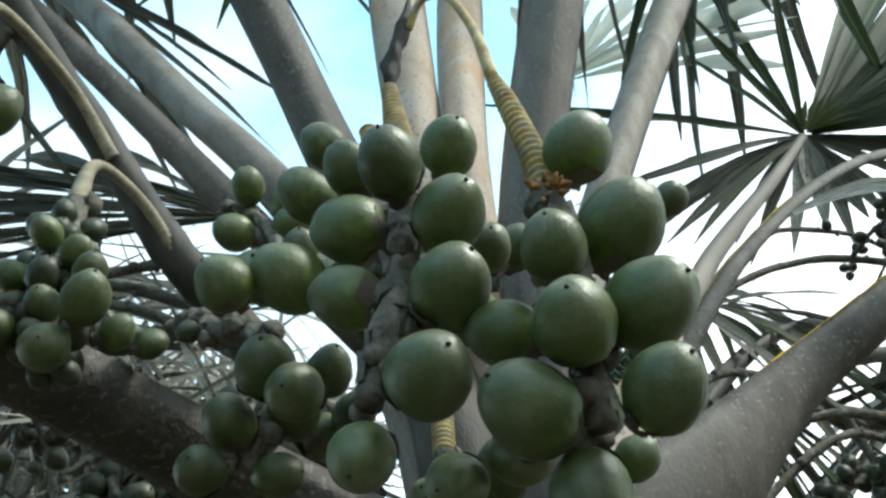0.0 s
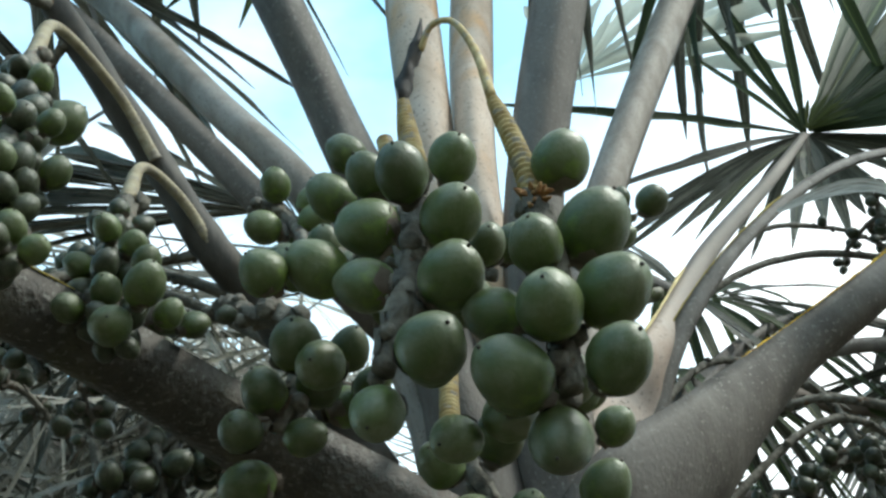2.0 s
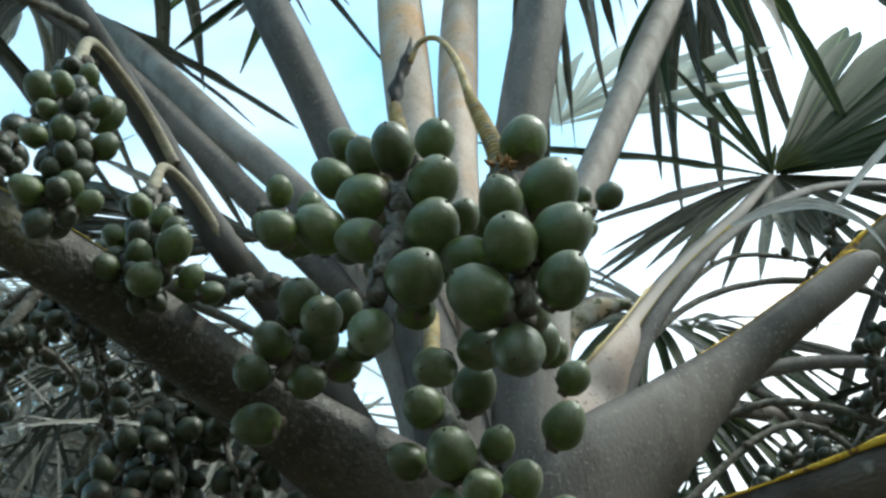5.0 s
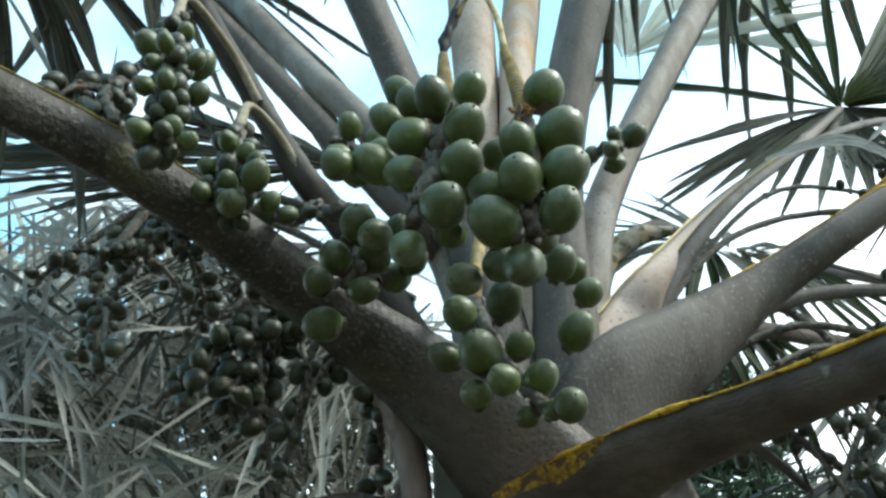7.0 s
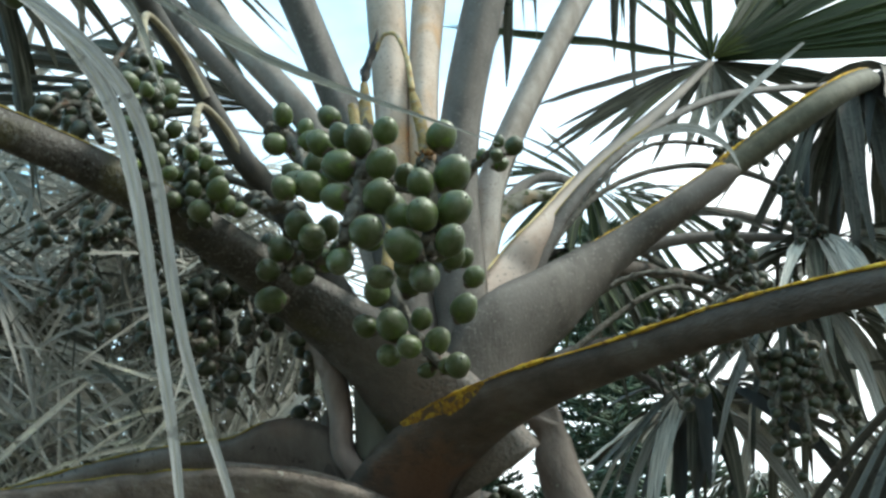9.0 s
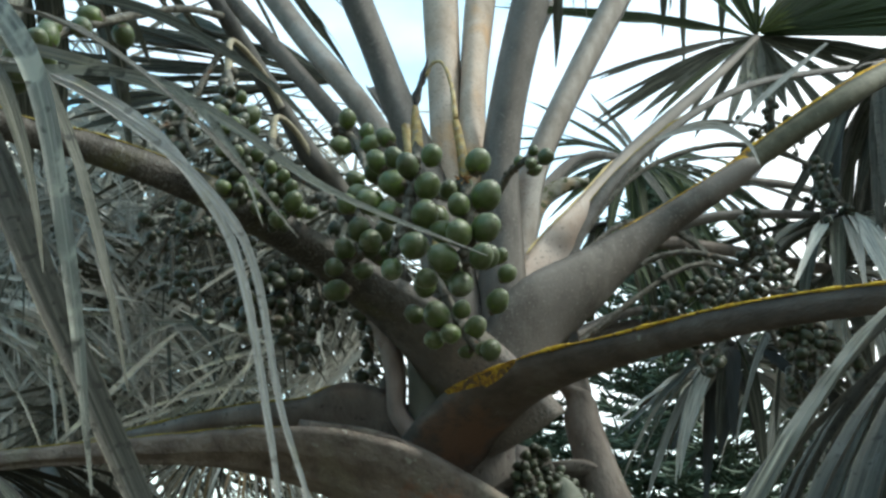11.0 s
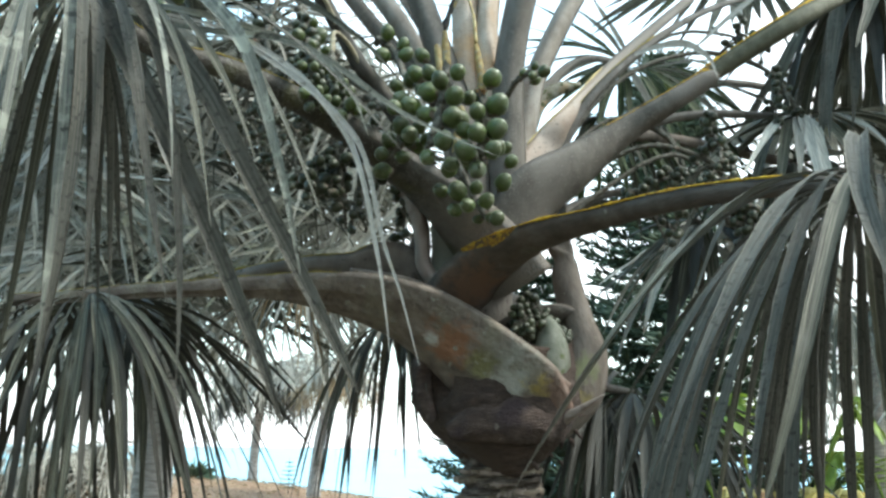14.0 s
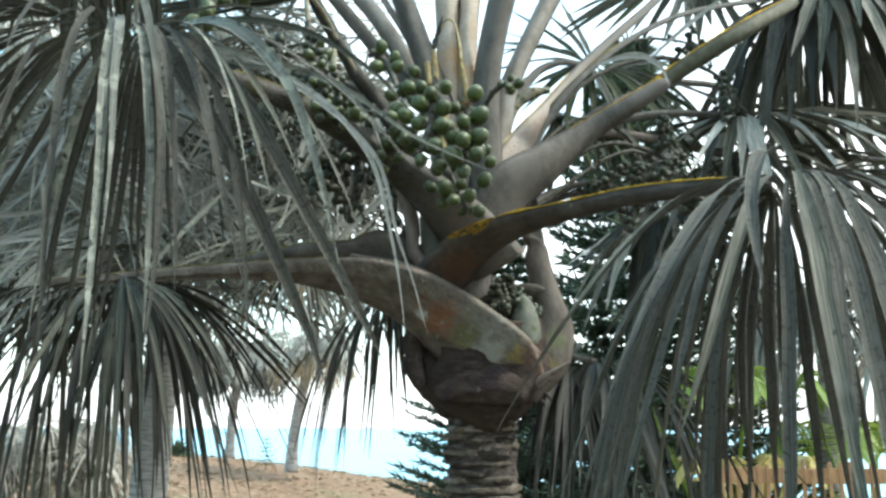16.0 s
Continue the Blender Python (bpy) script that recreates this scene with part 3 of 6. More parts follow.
def strip(bm, base, d, t0, length, width, droop, fuse=0.3, fold=0.25, steps=12, twist=0.0, curl=0.0, start=0.15, mat=0, calm=0.0):
    """One leaflet: a folded strip from base along d that gravity bends down; t0 is its width's direction. calm: how stiff and regular it stays."""
    loose = 1 - calm
    p, d, rows = V(base), V(d).normalized(), []
    ds = length / steps
    for i in range(steps + 1):
        f = i / steps
        w = width * (start + (1 - start) * min(1, f / fuse) if f < fuse else 1 - 0.94 * ((f - fuse) / (1 - fuse)) ** 2.1)
        w = max(w, width * 0.03)
        tt = V(t0) - d * V(t0).dot(d)
        tt = tt.normalized() if tt.length > 1e-4 else d.orthogonal().normalized()
        tt = Matrix.Rotation(loose * (twist * f + 0.55 * noise.noise(p * 7.0 + V(base) * 31)), 3, d) @ tt
        w *= 1 + 0.28 * loose * noise.noise(p * 11.0 + V(base) * 17)
        nn = tt.cross(d)
        lift = fold * w * (1 - 0.5 * f)
        rows.append((p - tt * w / 2 + nn * lift, p.copy(), p + tt * w / 2 + nn * lift))
        bend = droop * (1.7 * math.exp(-2.6 * f) + 0.30) / steps
        d = (d + V((0, 0, -1)) * bend + V(t0) * loose * (curl * f + 0.5 * noise.noise(p * 5.0 + V(base) * 23) * min(1.0, 2 * f)) / steps).normalized()
        p = p + d * ds
    made = [[bm.verts.new(v) for v in r] for r in rows]
    layer = bm.loops.layers.uv.verify()
    for i in range(steps):
        for j in range(2):
            f = bm.faces.new((made[i][j], made[i][j + 1], made[i + 1][j + 1], made[i + 1][j]))
            f.material_index = mat
            for lp, (a, b) in zip(f.loops, ((j, i), (j + 1, i), (j + 1, i + 1), (j, i + 1))):
                lp[layer].uv = (a * 0.5, b / steps * length * 6)


def fan(parent, hub, axis, normal, radius, count, spread, droop, mats, rng, costa=0.14, fuse=0.3, width=1.0, fold=0.3, limp=0.35, rise=0.08, name="leaflet", joined=None, calm=0.0):
    """A costapalmate fan: leaflets spread about a short rib that runs on from the stalk, each a mesh of its own (or all in joined)."""
    axis = V(axis).normalized()
    normal = (V(normal) - axis * V(normal).dot(axis)).normalized()
    side = axis.cross(normal)
    gap = 2 * radians(spread) / count
    for i in range(count):
        a = -radians(spread) + gap * (i + 0.5) + rng.uniform(-0.15, 0.15) * gap * (1 - calm)
        d = axis * math.cos(a) + side * math.sin(a) + normal * (rise + 0.06 * math.cos(a) + rng.uniform(-0.09, 0.09) * (1 - calm))
        t = side * math.cos(a) - axis * math.sin(a)
        base = V(hub) + axis * costa * max(0.0, math.cos(a * 0.9)) * 0.9 + side * 0.008 * math.sin(a)
        length = radius * (0.80 + 0.20 * math.cos(a * 0.8)) * rng.uniform(0.78, 1.1)
        w = width * 1.12 * gap * radius * fuse * rng.uniform(0.85, 1.12)
        bm = joined if joined is not None else bmesh.new()
        strip(bm, base, d, t, length, w, droop * rng.uniform(1 - limp, 1 + limp), fuse, fold * rng.uniform(0.6, 1.3), twist=rng.uniform(-0.7, 0.7),
              curl=rng.uniform(-0.35, 0.35), start=0.12, calm=calm)
        if joined is None:
            part(name, bm, mats[rng.randrange(len(mats))], parent)


def fruit_mesh(name, mats, seed, sides=20, rows=14):
    """A round palm fruit along +z: unit radius, stigma scar on top, seated in three torn bracts below."""
    rng = random.Random(seed)
    bm = bmesh.new()
    loops = []
    egg, flat, ridge = rng.uniform(0.02, 0.10), rng.uniform(0.93, 1.0), rng.uniform(0, 6.28)
    for i in range(1, rows):
        a = math.pi * i / rows
        r = math.sin(a) * (1 + egg * math.cos(a) + 0.02 * math.sin(2 * a))
        z = -1.07 * math.cos(a)
        loops.append([V((r * math.cos(2 * math.pi * j / sides), r * math.sin(2 * math.pi * j / sides), z)) for j in range(sides)])
    loops = [[V((v.x, v.y * flat, v.z)) * (1 + 0.05 * noise.noise(v * 1.1 + V((seed * 5, 0, 0))) + 0.016 * math.cos(3 * math.atan2(v.y, v.x) + ridge)) for v in loop] for loop in loops]
    skin(bm, loops)
    # the scar
    ring = [[V((r * math.cos(2 * math.pi * j / 8), r * math.sin(2 * math.pi * j / 8), z)) for j in range(8)] for r, z in ((0.065, 1.02), (0.055, 1.10), (0.025, 1.12))]
    skin(bm, ring, mat=1)
    # bracts
    for k in range(4):
        a0 = 2 * math.pi * k / 4 + rng.uniform(-0.3, 0.3)
        rings = []
        for i in range(4):
            f = i / 3
            z = -1.24 + (0.50 + 0.14 * (k % 2)) * f
            rr = max(0.34, math.sqrt(max(0.0, 1 - (z / 1.07) ** 2)) + 0.045) + (0.10 * f ** 4 if k == 1 else 0.0)
            half = 0.95 * (1 - 0.6 * f ** 2)
            rings.append([V((rr * math.cos(a0 + half * s), rr * math.sin(a0 + half * s), z + rng.uniform(-0.05, 0.05))) for s in (-1, -0.33, 0.33, 1)])
        skin(bm, rings, closed=False, mat=2)
    me = bpy.data.meshes.new(name)
    bm.normal_update()
    bm.to_mesh(me)
    bm.free()
    for m in mats:
        me.materials.append(m)
    me.polygons.foreach_set("use_smooth", [True] * len(me.polygons))
    return me


FRUITS = [fruit_mesh("fruit", (FRUIT, TIP, BRACT), s) for s in range(7)]
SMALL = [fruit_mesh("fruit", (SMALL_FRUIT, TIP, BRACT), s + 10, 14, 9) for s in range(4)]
pick = random.Random(5)


def fruit(parent, place, radius, toward, meshes=FRUITS):
    ob = new("fruit", meshes[pick.randrange(len(meshes))])
    ob.parent = parent
    d = V(toward) + V((pick.uniform(-0.35, 0.35), pick.uniform(-0.35, 0.35), pick.uniform(-0.2, 0.35)))
    s = radius * pick.uniform(1.01, 1.05)
    ob.matrix_basis = Matrix.LocRotScale(V(place), d.to_track_quat("Z", "Y") @ Euler((0, 0, pick.uniform(0, 6.28))).to_quaternion(), (s, s * pick.uniform(0.95, 1.0), s * pick.uniform(0.98, 1.14)))
    return ob


def nearest(rows, p):
    return min((V(r[:3]) for r in rows), key=lambda q: (q - p).length)


def knobs(bm, rows, r, every, rng, mat=0):
    """Scaly pads along a fruit stalk, in a spiral."""
    q, t = tangents(rows)
    turn = rng.uniform(0, 6)
    for i in range(0, len(q), every):
        turn += 2.2
        u = t[i].orthogonal().normalized()
        d = (u * math.cos(turn) + t[i].cross(u) * math.sin(turn)).normalized()
        c = q[i] + d * r * 0.9
        rr = r * rng.uniform(0.75, 1.35)
        v = t[i]
        w = d.cross(v)
        loops = []
        for f, k in ((0.0, 1.0), (0.35, 0.95), (0.7, 0.72), (1.0, 0.45), (0.93, 0.25)):
            loops.append([c + d * rr * f + (v * math.cos(a) + w * math.sin(a)) * rr * k * (1 + 0.25 * noise.noise(c * 90 + d * a)) for a in (0, 0.9, 1.8, 2.7, 3.6, 4.5, 5.4)])
        skin(bm, loops, mat=mat)
    # torn papery scales lying along the stalk
    for i in range(1, len(q) - 1):
        for k in range(2):
            turn += 1.9 + rng.uniform(-0.4, 0.4)
            u = t[i].orthogonal().normalized()
            d = (u * math.cos(turn) + t[i].cross(u) * math.sin(turn)).normalized()
            w = d.cross(t[i])
            o = q[i] + d * r * 0.9
            L, wd, flare = r * rng.uniform(1.2, 2.4), r * rng.uniform(0.7, 1.2), rng.uniform(0.2, 1.0)
            ring = [[o + t[i] * s * L * f + d * (r * 0.25 + L * 0.35 * flare * f * f) + w * wd * g * (1 - 0.75 * f * f) - d * 0.25 * wd * g * g for g in (-1, 0, 1)] for f in (0, 0.5, 1.0) for s in (-1,)]
            skin(bm, ring, closed=False, mat=mat)


def fruit_stalk(parent, pts, places, name="fruit_stalk", label="", ringed=0, meshes=FRUITS, seed=0, knob=3, up=0.35, extra=0, neck=None):
    """A fruiting branch through (x, y, z, radius) points; its first ringed points form a smooth ringed part of their own. places: (x, y, z, radius) of fruits."""
    rng = random.Random(seed)
    body = pts[ringed - 1 if ringed else 0:]
    bm = bmesh.new()
    rod(bm, body, 10, 6, wobble=0.35)
    rows = spline(body, 6)
    knobs(bm, rows, sum(p[3] for p in body) / len(body), knob, rng)
    ob = part(name, bm, STALK, parent, label)
    if ringed:
        bm = bmesh.new()
        rod(bm, pts[:ringed], 12, 64, rings=0.05 if neck else 0.16, ring_pitch=0.0066)
        part("ringed_neck", bm, neck or RING_STALK, ob, "grey-tan neck of the stalk" if neck else "yellow ringed neck of the stalk")
    for x, y, z, r in places:
        p = V((x, y, z))
        d = p - nearest(rows, p)
        d = d.normalized() + V((0, -0.55, up))
        fruit(ob, p, r, d, meshes)
    taken = [(V(q[:3]), q[3]) for q in places]
    for k in range(extra * 12):
        if extra <= 0:
            break
        q = V(rows[rng.randrange(len(rows) // 4, len(rows))][:3])
        r = rng.uniform(0.008, 0.0125)
        d = V((rng.gauss(0, 1), rng.gauss(0, 1), rng.gauss(0, 0.8))).normalized()
        p = q + d * (body[-1][3] + r * rng.uniform(0.8, 1.5))
        if all((p - o).length > (r + w) * 0.85 for o, w in taken):
            taken.append((p, r))
            extra -= 1
            fruit(ob, p, r, d, SMALL)
    return ob


def loose_bunch(parent, pts, count, r0, r1, spread, seed, label="", meshes=SMALL, twigs=3):
    """A fruiting branch hung with small fruits at random round its twigs."""
    rng = random.Random(seed)
    rows = spline(pts, 8)
    bm = bmesh.new()
    rod(bm, pts, 8, 6, wobble=0.3)
    knobs(bm, rows, pts[-1][3] * 0.9, 2, rng)
    places = []
    for k in range(twigs):
        i = rng.randrange(len(rows) // 4, len(rows))
        p = V(rows[i][:3])
        d = V((rng.uniform(-1, 1), rng.uniform(-1, 0.6), rng.uniform(-1.0, 0.1))).normalized() * spread * rng.uniform(0.8, 1.9)
        m = p + d * 0.55 + V((0, 0, 0.15 * spread))
        e = p + d + V((0, 0, -0.35 * spread))
        w = [(*p, pts[-1][3] * 0.8), (*m, pts[-1][3] * 0.8), (*e, pts[-1][3] * 0.55)]
        rod(bm, w, 7, 5, wobble=0.3)
        knobs(bm, spline(w, 5), pts[-1][3] * 0.8, 2, rng)
        rows += spline(w, 8)
    ob = part("fruit_stalk", bm, STALK, parent, label)
    tries = 0
    while len(places) < count and tries < count * 40:
        tries += 1
        q = V(rows[rng.randrange(len(rows) // 5, len(rows))][:3])
        r = rng.uniform(r0, r1)
        d = V((rng.gauss(0, 1), rng.gauss(0, 1), rng.gauss(-0.15, 1))).normalized()
        p = q + d * (pts[-1][3] + r * rng.uniform(0.9, 1.4))
        if all((p - o).length > (r + s) * 0.86 for o, s, _ in places):
            places.append((p, r, d))
    for p, r, d in places:
        fruit(ob, p, r, d + V((0, 0, -0.2)), meshes)
    return ob


# ---- the palm ----
palm = tagged(new("palm_tree"), "fan palm with grey leaf stalks, drooping leaves and hanging green fruit", "palm tree")


def stalk(pts, mat=PETIOLE, label="", rough=0.0, rims=(), crease=0.25, steps=7, ridges=0.0, hollow=None):
    """One leaf stalk with the rims named: (side, from, to, radius, material, label)."""
    bm = bmesh.new()
    edges = blade(bm, pts, steps=steps, rough=rough, crease=crease, ridges=ridges, across=18 if ridges else 9, hollow=hollow)
    ob = part("leaf_stalk", bm, mat, palm, label)
    for sd, lo, hi, r, m, text in rims:
        margin("margin", edges[sd], lo, hi, r, m, ob, text)
        if m is MARGIN and lo < 0.3:
            fuzz_patch(edges[2], lo, ob, m)
    return ob


def fuzz_patch(loops, lo, parent, mat):
    """The orange fuzz where it spreads from the rim over the outer face of the stalk's base."""
    bm = bmesh.new()
    i0 = int(lo * (len(loops) - 1))
    rows = []
    for i in range(i0, min(i0 + 7, len(loops))):
        c = sum(loops[i], V()) / len(loops[i])
        reach = (0.3, 0.6, 0.9, 1.3, 1.3, 0.7, 0.2)[i - i0] * (1 + 0.35 * noise.noise(c * 40))
        row = []
        for k in range(6):
            f = reach * k / 5
            a = loops[i][9 + int(f)].lerp(loops[i][9 + int(f) + 1], f % 1.0)
            row.append(a + (a - c).normalized() * (0.0035 * (1 - 0.8 * k / 5) + 0.001 * noise.noise(a * 90)))
        rows.append(row)
    skin(bm, rows, closed=False)
    return part("fuzz_patch", bm, FUZZ, parent, "patch of orange-yellow fuzz")


def trunk_mesh(bm, rings, wob, z0, z1, r0, r1, cx, cy, sides=28):
    loops = []
    for i in range(rings + 1):
        f = i / rings
        z = z0 + (z1 - z0) * f
        step = 0.012 * ((i * 0.5) % 1.0)
        r = r0 + (r1 - r0) * f + step
        loops.append([V((cx + (r + wob * noise.noise(V((a * 2, z * 18, 3)))) * math.cos(a), cy + (r + wob * noise.noise(V((a * 2, z * 18, 3)))) * math.sin(a), z + 0.01 * noise.noise(V((a, z * 9, 7)))))
                      for a in (2 * math.pi * j / sides for j in range(sides))])
    skin(bm, loops)


bm = bmesh.new()
trunk_mesh(bm, 60, 0.010, -0.1, 1.52, 0.128, 0.103, 0.185, 1.2)
trunk = part("trunk", bm, TRUNK, palm, "dark ringed trunk with torn leaf-base scars")
# torn leaf-base stubs lying round the top of the trunk
rng = random.Random(11)
for k in range(150):
    z = 0.80 + 0.026 * rng.randrange(27) + rng.uniform(-0.006, 0.006)
    a = rng.uniform(math.pi * 0.95, math.pi * 2.05)
    L = rng.uniform(0.07, 0.26)
    bm = bmesh.new()
    rings = []
    n = 9
    tilt = rng.uniform(-0.012, 0.012)
    deep, thick = rng.choice((0.012, 0.02, 0.028, 0.045)) * rng.uniform(0.8, 1.2), rng.uniform(0.004, 0.011)
    for i in range(n):
        f = i / (n - 1)
        aa = a + (f - 0.5) * L / 0.105
        out, side = V((math.cos(aa), math.sin(aa), 0)), V((-math.sin(aa), math.cos(aa), 0))
        torn = math.sin(math.pi * f) ** 0.4 * (0.55 + 0.45 * rng.random())
        c = V((0.185, 1.2, z + tilt * (f - 0.5) + rng.uniform(-0.003, 0.003))) + out * 0.106
        rings.append([c + V((0, 0, -thick)), c + out * deep * torn + V((0, 0, -thick * 0.8 - 0.004 * rng.random())), c + out * deep * torn * 1.05 + V((0, 0, thick * 0.3)), c + V((0, 0, thick))])
    skin(bm, rings)
    part("leaf_scar", bm, [TRUNK, BRACT, BRACT, PINK_GREY][rng.randrange(4)], trunk, smooth=False)

# the fibrous ball of old sheaths under the crown
bm = bmesh.new()
loops = []
for i in range(30):
    f = i / 29
    z = 1.49 + 0.33 * f
    r = 0.105 + 0.112 * math.sin(min(1.0, f * 2.0) * math.pi / 2) - 0.06 * max(0.0, f - 0.6)
    loop = [V((0.185 + r * 1.08 * math.cos(a) + 0.012 * noise.noise(V((a * 3, z * 9, 0))), 1.17 + r * math.sin(a), z + 0.03 * math.sin(a * 2 + 1))) for a in (2 * math.pi * j / 64 for j in range(64))]
    lumpy = []
    for p in loop:
        swell = 0.016 * noise.noise(p * 14) + 0.011 * abs(noise.noise(V((p.x * 9, p.y * 9, p.z * 40)))) + 0.022 * max(0.0, (0.185 - p.x) * 4) * max(0.0, min(1.0, (p.z - 1.53) * 8))
        swell -= 0.085 * math.exp(-((p - V((0.02, 1.04, 1.70))).length / 0.05) ** 2)
        lumpy.append(p + V((p.x - 0.185, p.y - 1.17, 0)).normalized() * swell)
    loops.append(lumpy)
skin(bm, loops)
ball = part("sheath_ball", bm, FIBRE, palm, "dark fibrous old leaf sheaths under the crown")
for rows, text in (([(0.04, 0.985, 1.57, 0.05, 0.006), (0.12, 0.955, 1.595, 0.11, 0.006), (0.21, 0.945, 1.60, 0.13, 0.006), (0.29, 0.975, 1.59, 0.11, 0.006), (0.34, 1.03, 1.58, 0.06, 0.006)], "reddish-brown torn sheath wrapped round the ball"),
                   ([(0.0, 1.03, 1.60, 0.03, 0.005), (-0.022, 1.035, 1.66, 0.05, 0.005), (-0.030, 1.04, 1.73, 0.05, 0.005), (-0.022, 1.03, 1.80, 0.05, 0.005)], "grey-brown lip of the hollow")):
    bm = bmesh.new()
    blade(bm, rows, crease=0.35, rough=0.010, hollow=(0.0, 1, 0.1))
    part("torn_sheath", bm, RED_SHEATH, ball, text)
shred = random.Random(14)
for k in range(46):
    a = shred.uniform(math.pi * 1.15, math.pi * 2.0)
    z = shred.uniform(1.48, 1.78)
    r = 0.155 if z < 1.55 else 0.19
    o = V((0.185 + r * math.cos(a), 1.17 + r * math.sin(a), z))
    e = o + V((math.cos(a) * shred.uniform(0.0, 0.012) + shred.uniform(-0.05, 0.05), -shred.uniform(0, 0.008), shred.uniform(-0.04, 0.02)))
    bm = bmesh.new()
    rod(bm, [(*o, 0.004), (*((o + e) / 2 + V((0, -0.012, 0.006))), shred.uniform(0.003, 0.007)), (*e, 0.001)], 5, 3, wobble=0.6)
    part("fibre", bm, FIBRE, ball)
bm = bmesh.new()
loops = [[V((0.13 + r * math.cos(a), 1.14 + r * math.sin(a), z)) for a in (2 * math.pi * j / 20 for j in range(20))] for z, r in ((1.70, 0.09), (1.95, 0.085), (2.08, 0.11), (2.22, 0.10), (2.5, 0.06), (2.65, 0.03))]
skin(bm, loops)
part("heart", bm, BASE_BROWN, palm, "grey-brown closed leaf bases in the heart of the crown")

# upright stalks, seen from below
UPRIGHTS = [
    ("a", [(0.09, 1.12, 1.95, 0.14, 0.02), (0.053, 1.074, 2.384, 0.085, 0.026), (-0.097, 1.019, 2.713, 0.060, 0.026), (-0.286, 1.095, 3.008, 0.058, 0.026), (-0.612, 1.327, 3.559, 0.062, 0.022), (-0.968, 1.603, 4.069, 0.05, 0.018)], PETIOLE),
    ("b", [(0.10, 1.06, 1.98, 0.16, 0.025), (0.078, 0.977, 2.379, 0.095, 0.034), (-0.059, 0.949, 2.807, 0.072, 0.036), (-0.160, 0.893, 3.077, 0.074, 0.034), (-0.364, 0.954, 3.677, 0.072, 0.03), (-0.53, 1.013, 4.202, 0.06, 0.022)], SHADED_PETIOLE),
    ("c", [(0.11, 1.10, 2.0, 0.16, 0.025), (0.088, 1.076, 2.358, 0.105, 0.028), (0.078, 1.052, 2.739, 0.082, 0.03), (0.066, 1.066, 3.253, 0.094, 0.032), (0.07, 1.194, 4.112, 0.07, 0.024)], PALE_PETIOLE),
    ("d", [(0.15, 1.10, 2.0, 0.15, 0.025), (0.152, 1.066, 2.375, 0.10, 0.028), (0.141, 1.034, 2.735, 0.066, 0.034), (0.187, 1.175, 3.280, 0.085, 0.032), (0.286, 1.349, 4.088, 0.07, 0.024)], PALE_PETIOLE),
    ("e", [(0.18, 1.05, 2.02, 0.15, 0.03), (0.196, 1.02, 2.321, 0.11, 0.036), (0.211, 0.978, 2.650, 0.086, 0.04), (0.315, 0.923, 3.080, 0.090, 0.036), (0.472, 0.961, 3.70, 0.08, 0.028)], SHADED_PETIOLE),
    ("f", [(0.19, 1.12, 2.05, 0.14, 0.025), (0.246, 1.116, 2.451, 0.085, 0.028), (0.341, 1.133, 2.746, 0.064, 0.03), (0.729, 1.369, 3.562, 0.080, 0.03), (1.017, 1.636, 4.148, 0.06, 0.022)], PETIOLE),
]
up_stalks = {}
for key, pts, mat in UPRIGHTS:
    up_stalks[key] = stalk(pts, mat, "upright grey leaf stalk, scurfy with pale specks", hollow=(0.05, 1, 0.25), crease=0.3)

# the low stalk that reaches forward over the path
rows = [(0.21, 1.02, 1.95, 0.26, 0.014), (0.14, 0.98, 2.035, 0.25, 0.014), (0.055, 0.93, 2.128, 0.205, 0.016), (-0.125, 0.855, 2.268, 0.120, 0.022), (-0.30, 0.575, 2.319, 0.074, 0.026), (-0.448, 0.378, 2.330, 0.059, 0.024),
        (-0.507, 0.192, 2.285, 0.050, 0.021), (-0.545, 0.0, 2.272, 0.042, 0.018)]
front_left = stalk(rows, WARTY, "dark warty leaf stalk with a mossy yellow rim", hollow=((0.25, 0.62, 0.75), (0.1, 0.3, 1)), crease=0.18,
                   rims=((0, 0.56, 1, 0.0016, MOSS_MARGIN, "mossy yellow rim"), (1, 0.5, 1, 0.0018, MOSS_MARGIN, "mossy yellow rim")))
rows = [(0.018, 1.059, 1.864, 0.20, 0.014), (0.124, 0.951, 1.981, 0.175, 0.015), (0.25, 0.815, 2.035, 0.118, 0.017), (0.385, 0.67, 2.05, 0.082, 0.019), (0.54, 0.46, 2.046, 0.060, 0.021), (0.69, 0.30, 2.028, 0.049, 0.019),
        (0.81, 0.195, 2.0, 0.045, 0.018)]
front_right = stalk(rows, SHEATH, "brown leaf stalk with an orange fuzzy upper rim", crease=0.20, hollow=((-0.2, 0.7, 0.62), (-0.1, 0.45, 0.9)),
                    rims=((1, 0.20, 0.95, 0.0034, MARGIN, "bright orange-yellow fuzzy rim"), (0, 0.3, 0.95, 0.0022, MOSS_MARGIN, "mossy rim")))
rows = [(0.17, 1.02, 1.99, 0.15, 0.012), (0.26, 0.995, 2.185, 0.185, 0.012), (0.395, 1.04, 2.30, 0.148, 0.013), (0.548, 1.115, 2.435, 0.088, 0.016), (0.68, 1.10, 2.518, 0.070, 0.018), (0.78, 1.10, 2.583, 0.062, 0.016), (0.815, 1.10, 2.606, 0.034, 0.012)]
back_right = stalk(rows, MID_PETIOLE, "broad grey leaf base with a thin orange rim", hollow=(-0.35, 0.85, 0.45), crease=0.22, rims=((1, 0.46, 0.97, 0.0022, MARGIN, "thin orange rim"),))
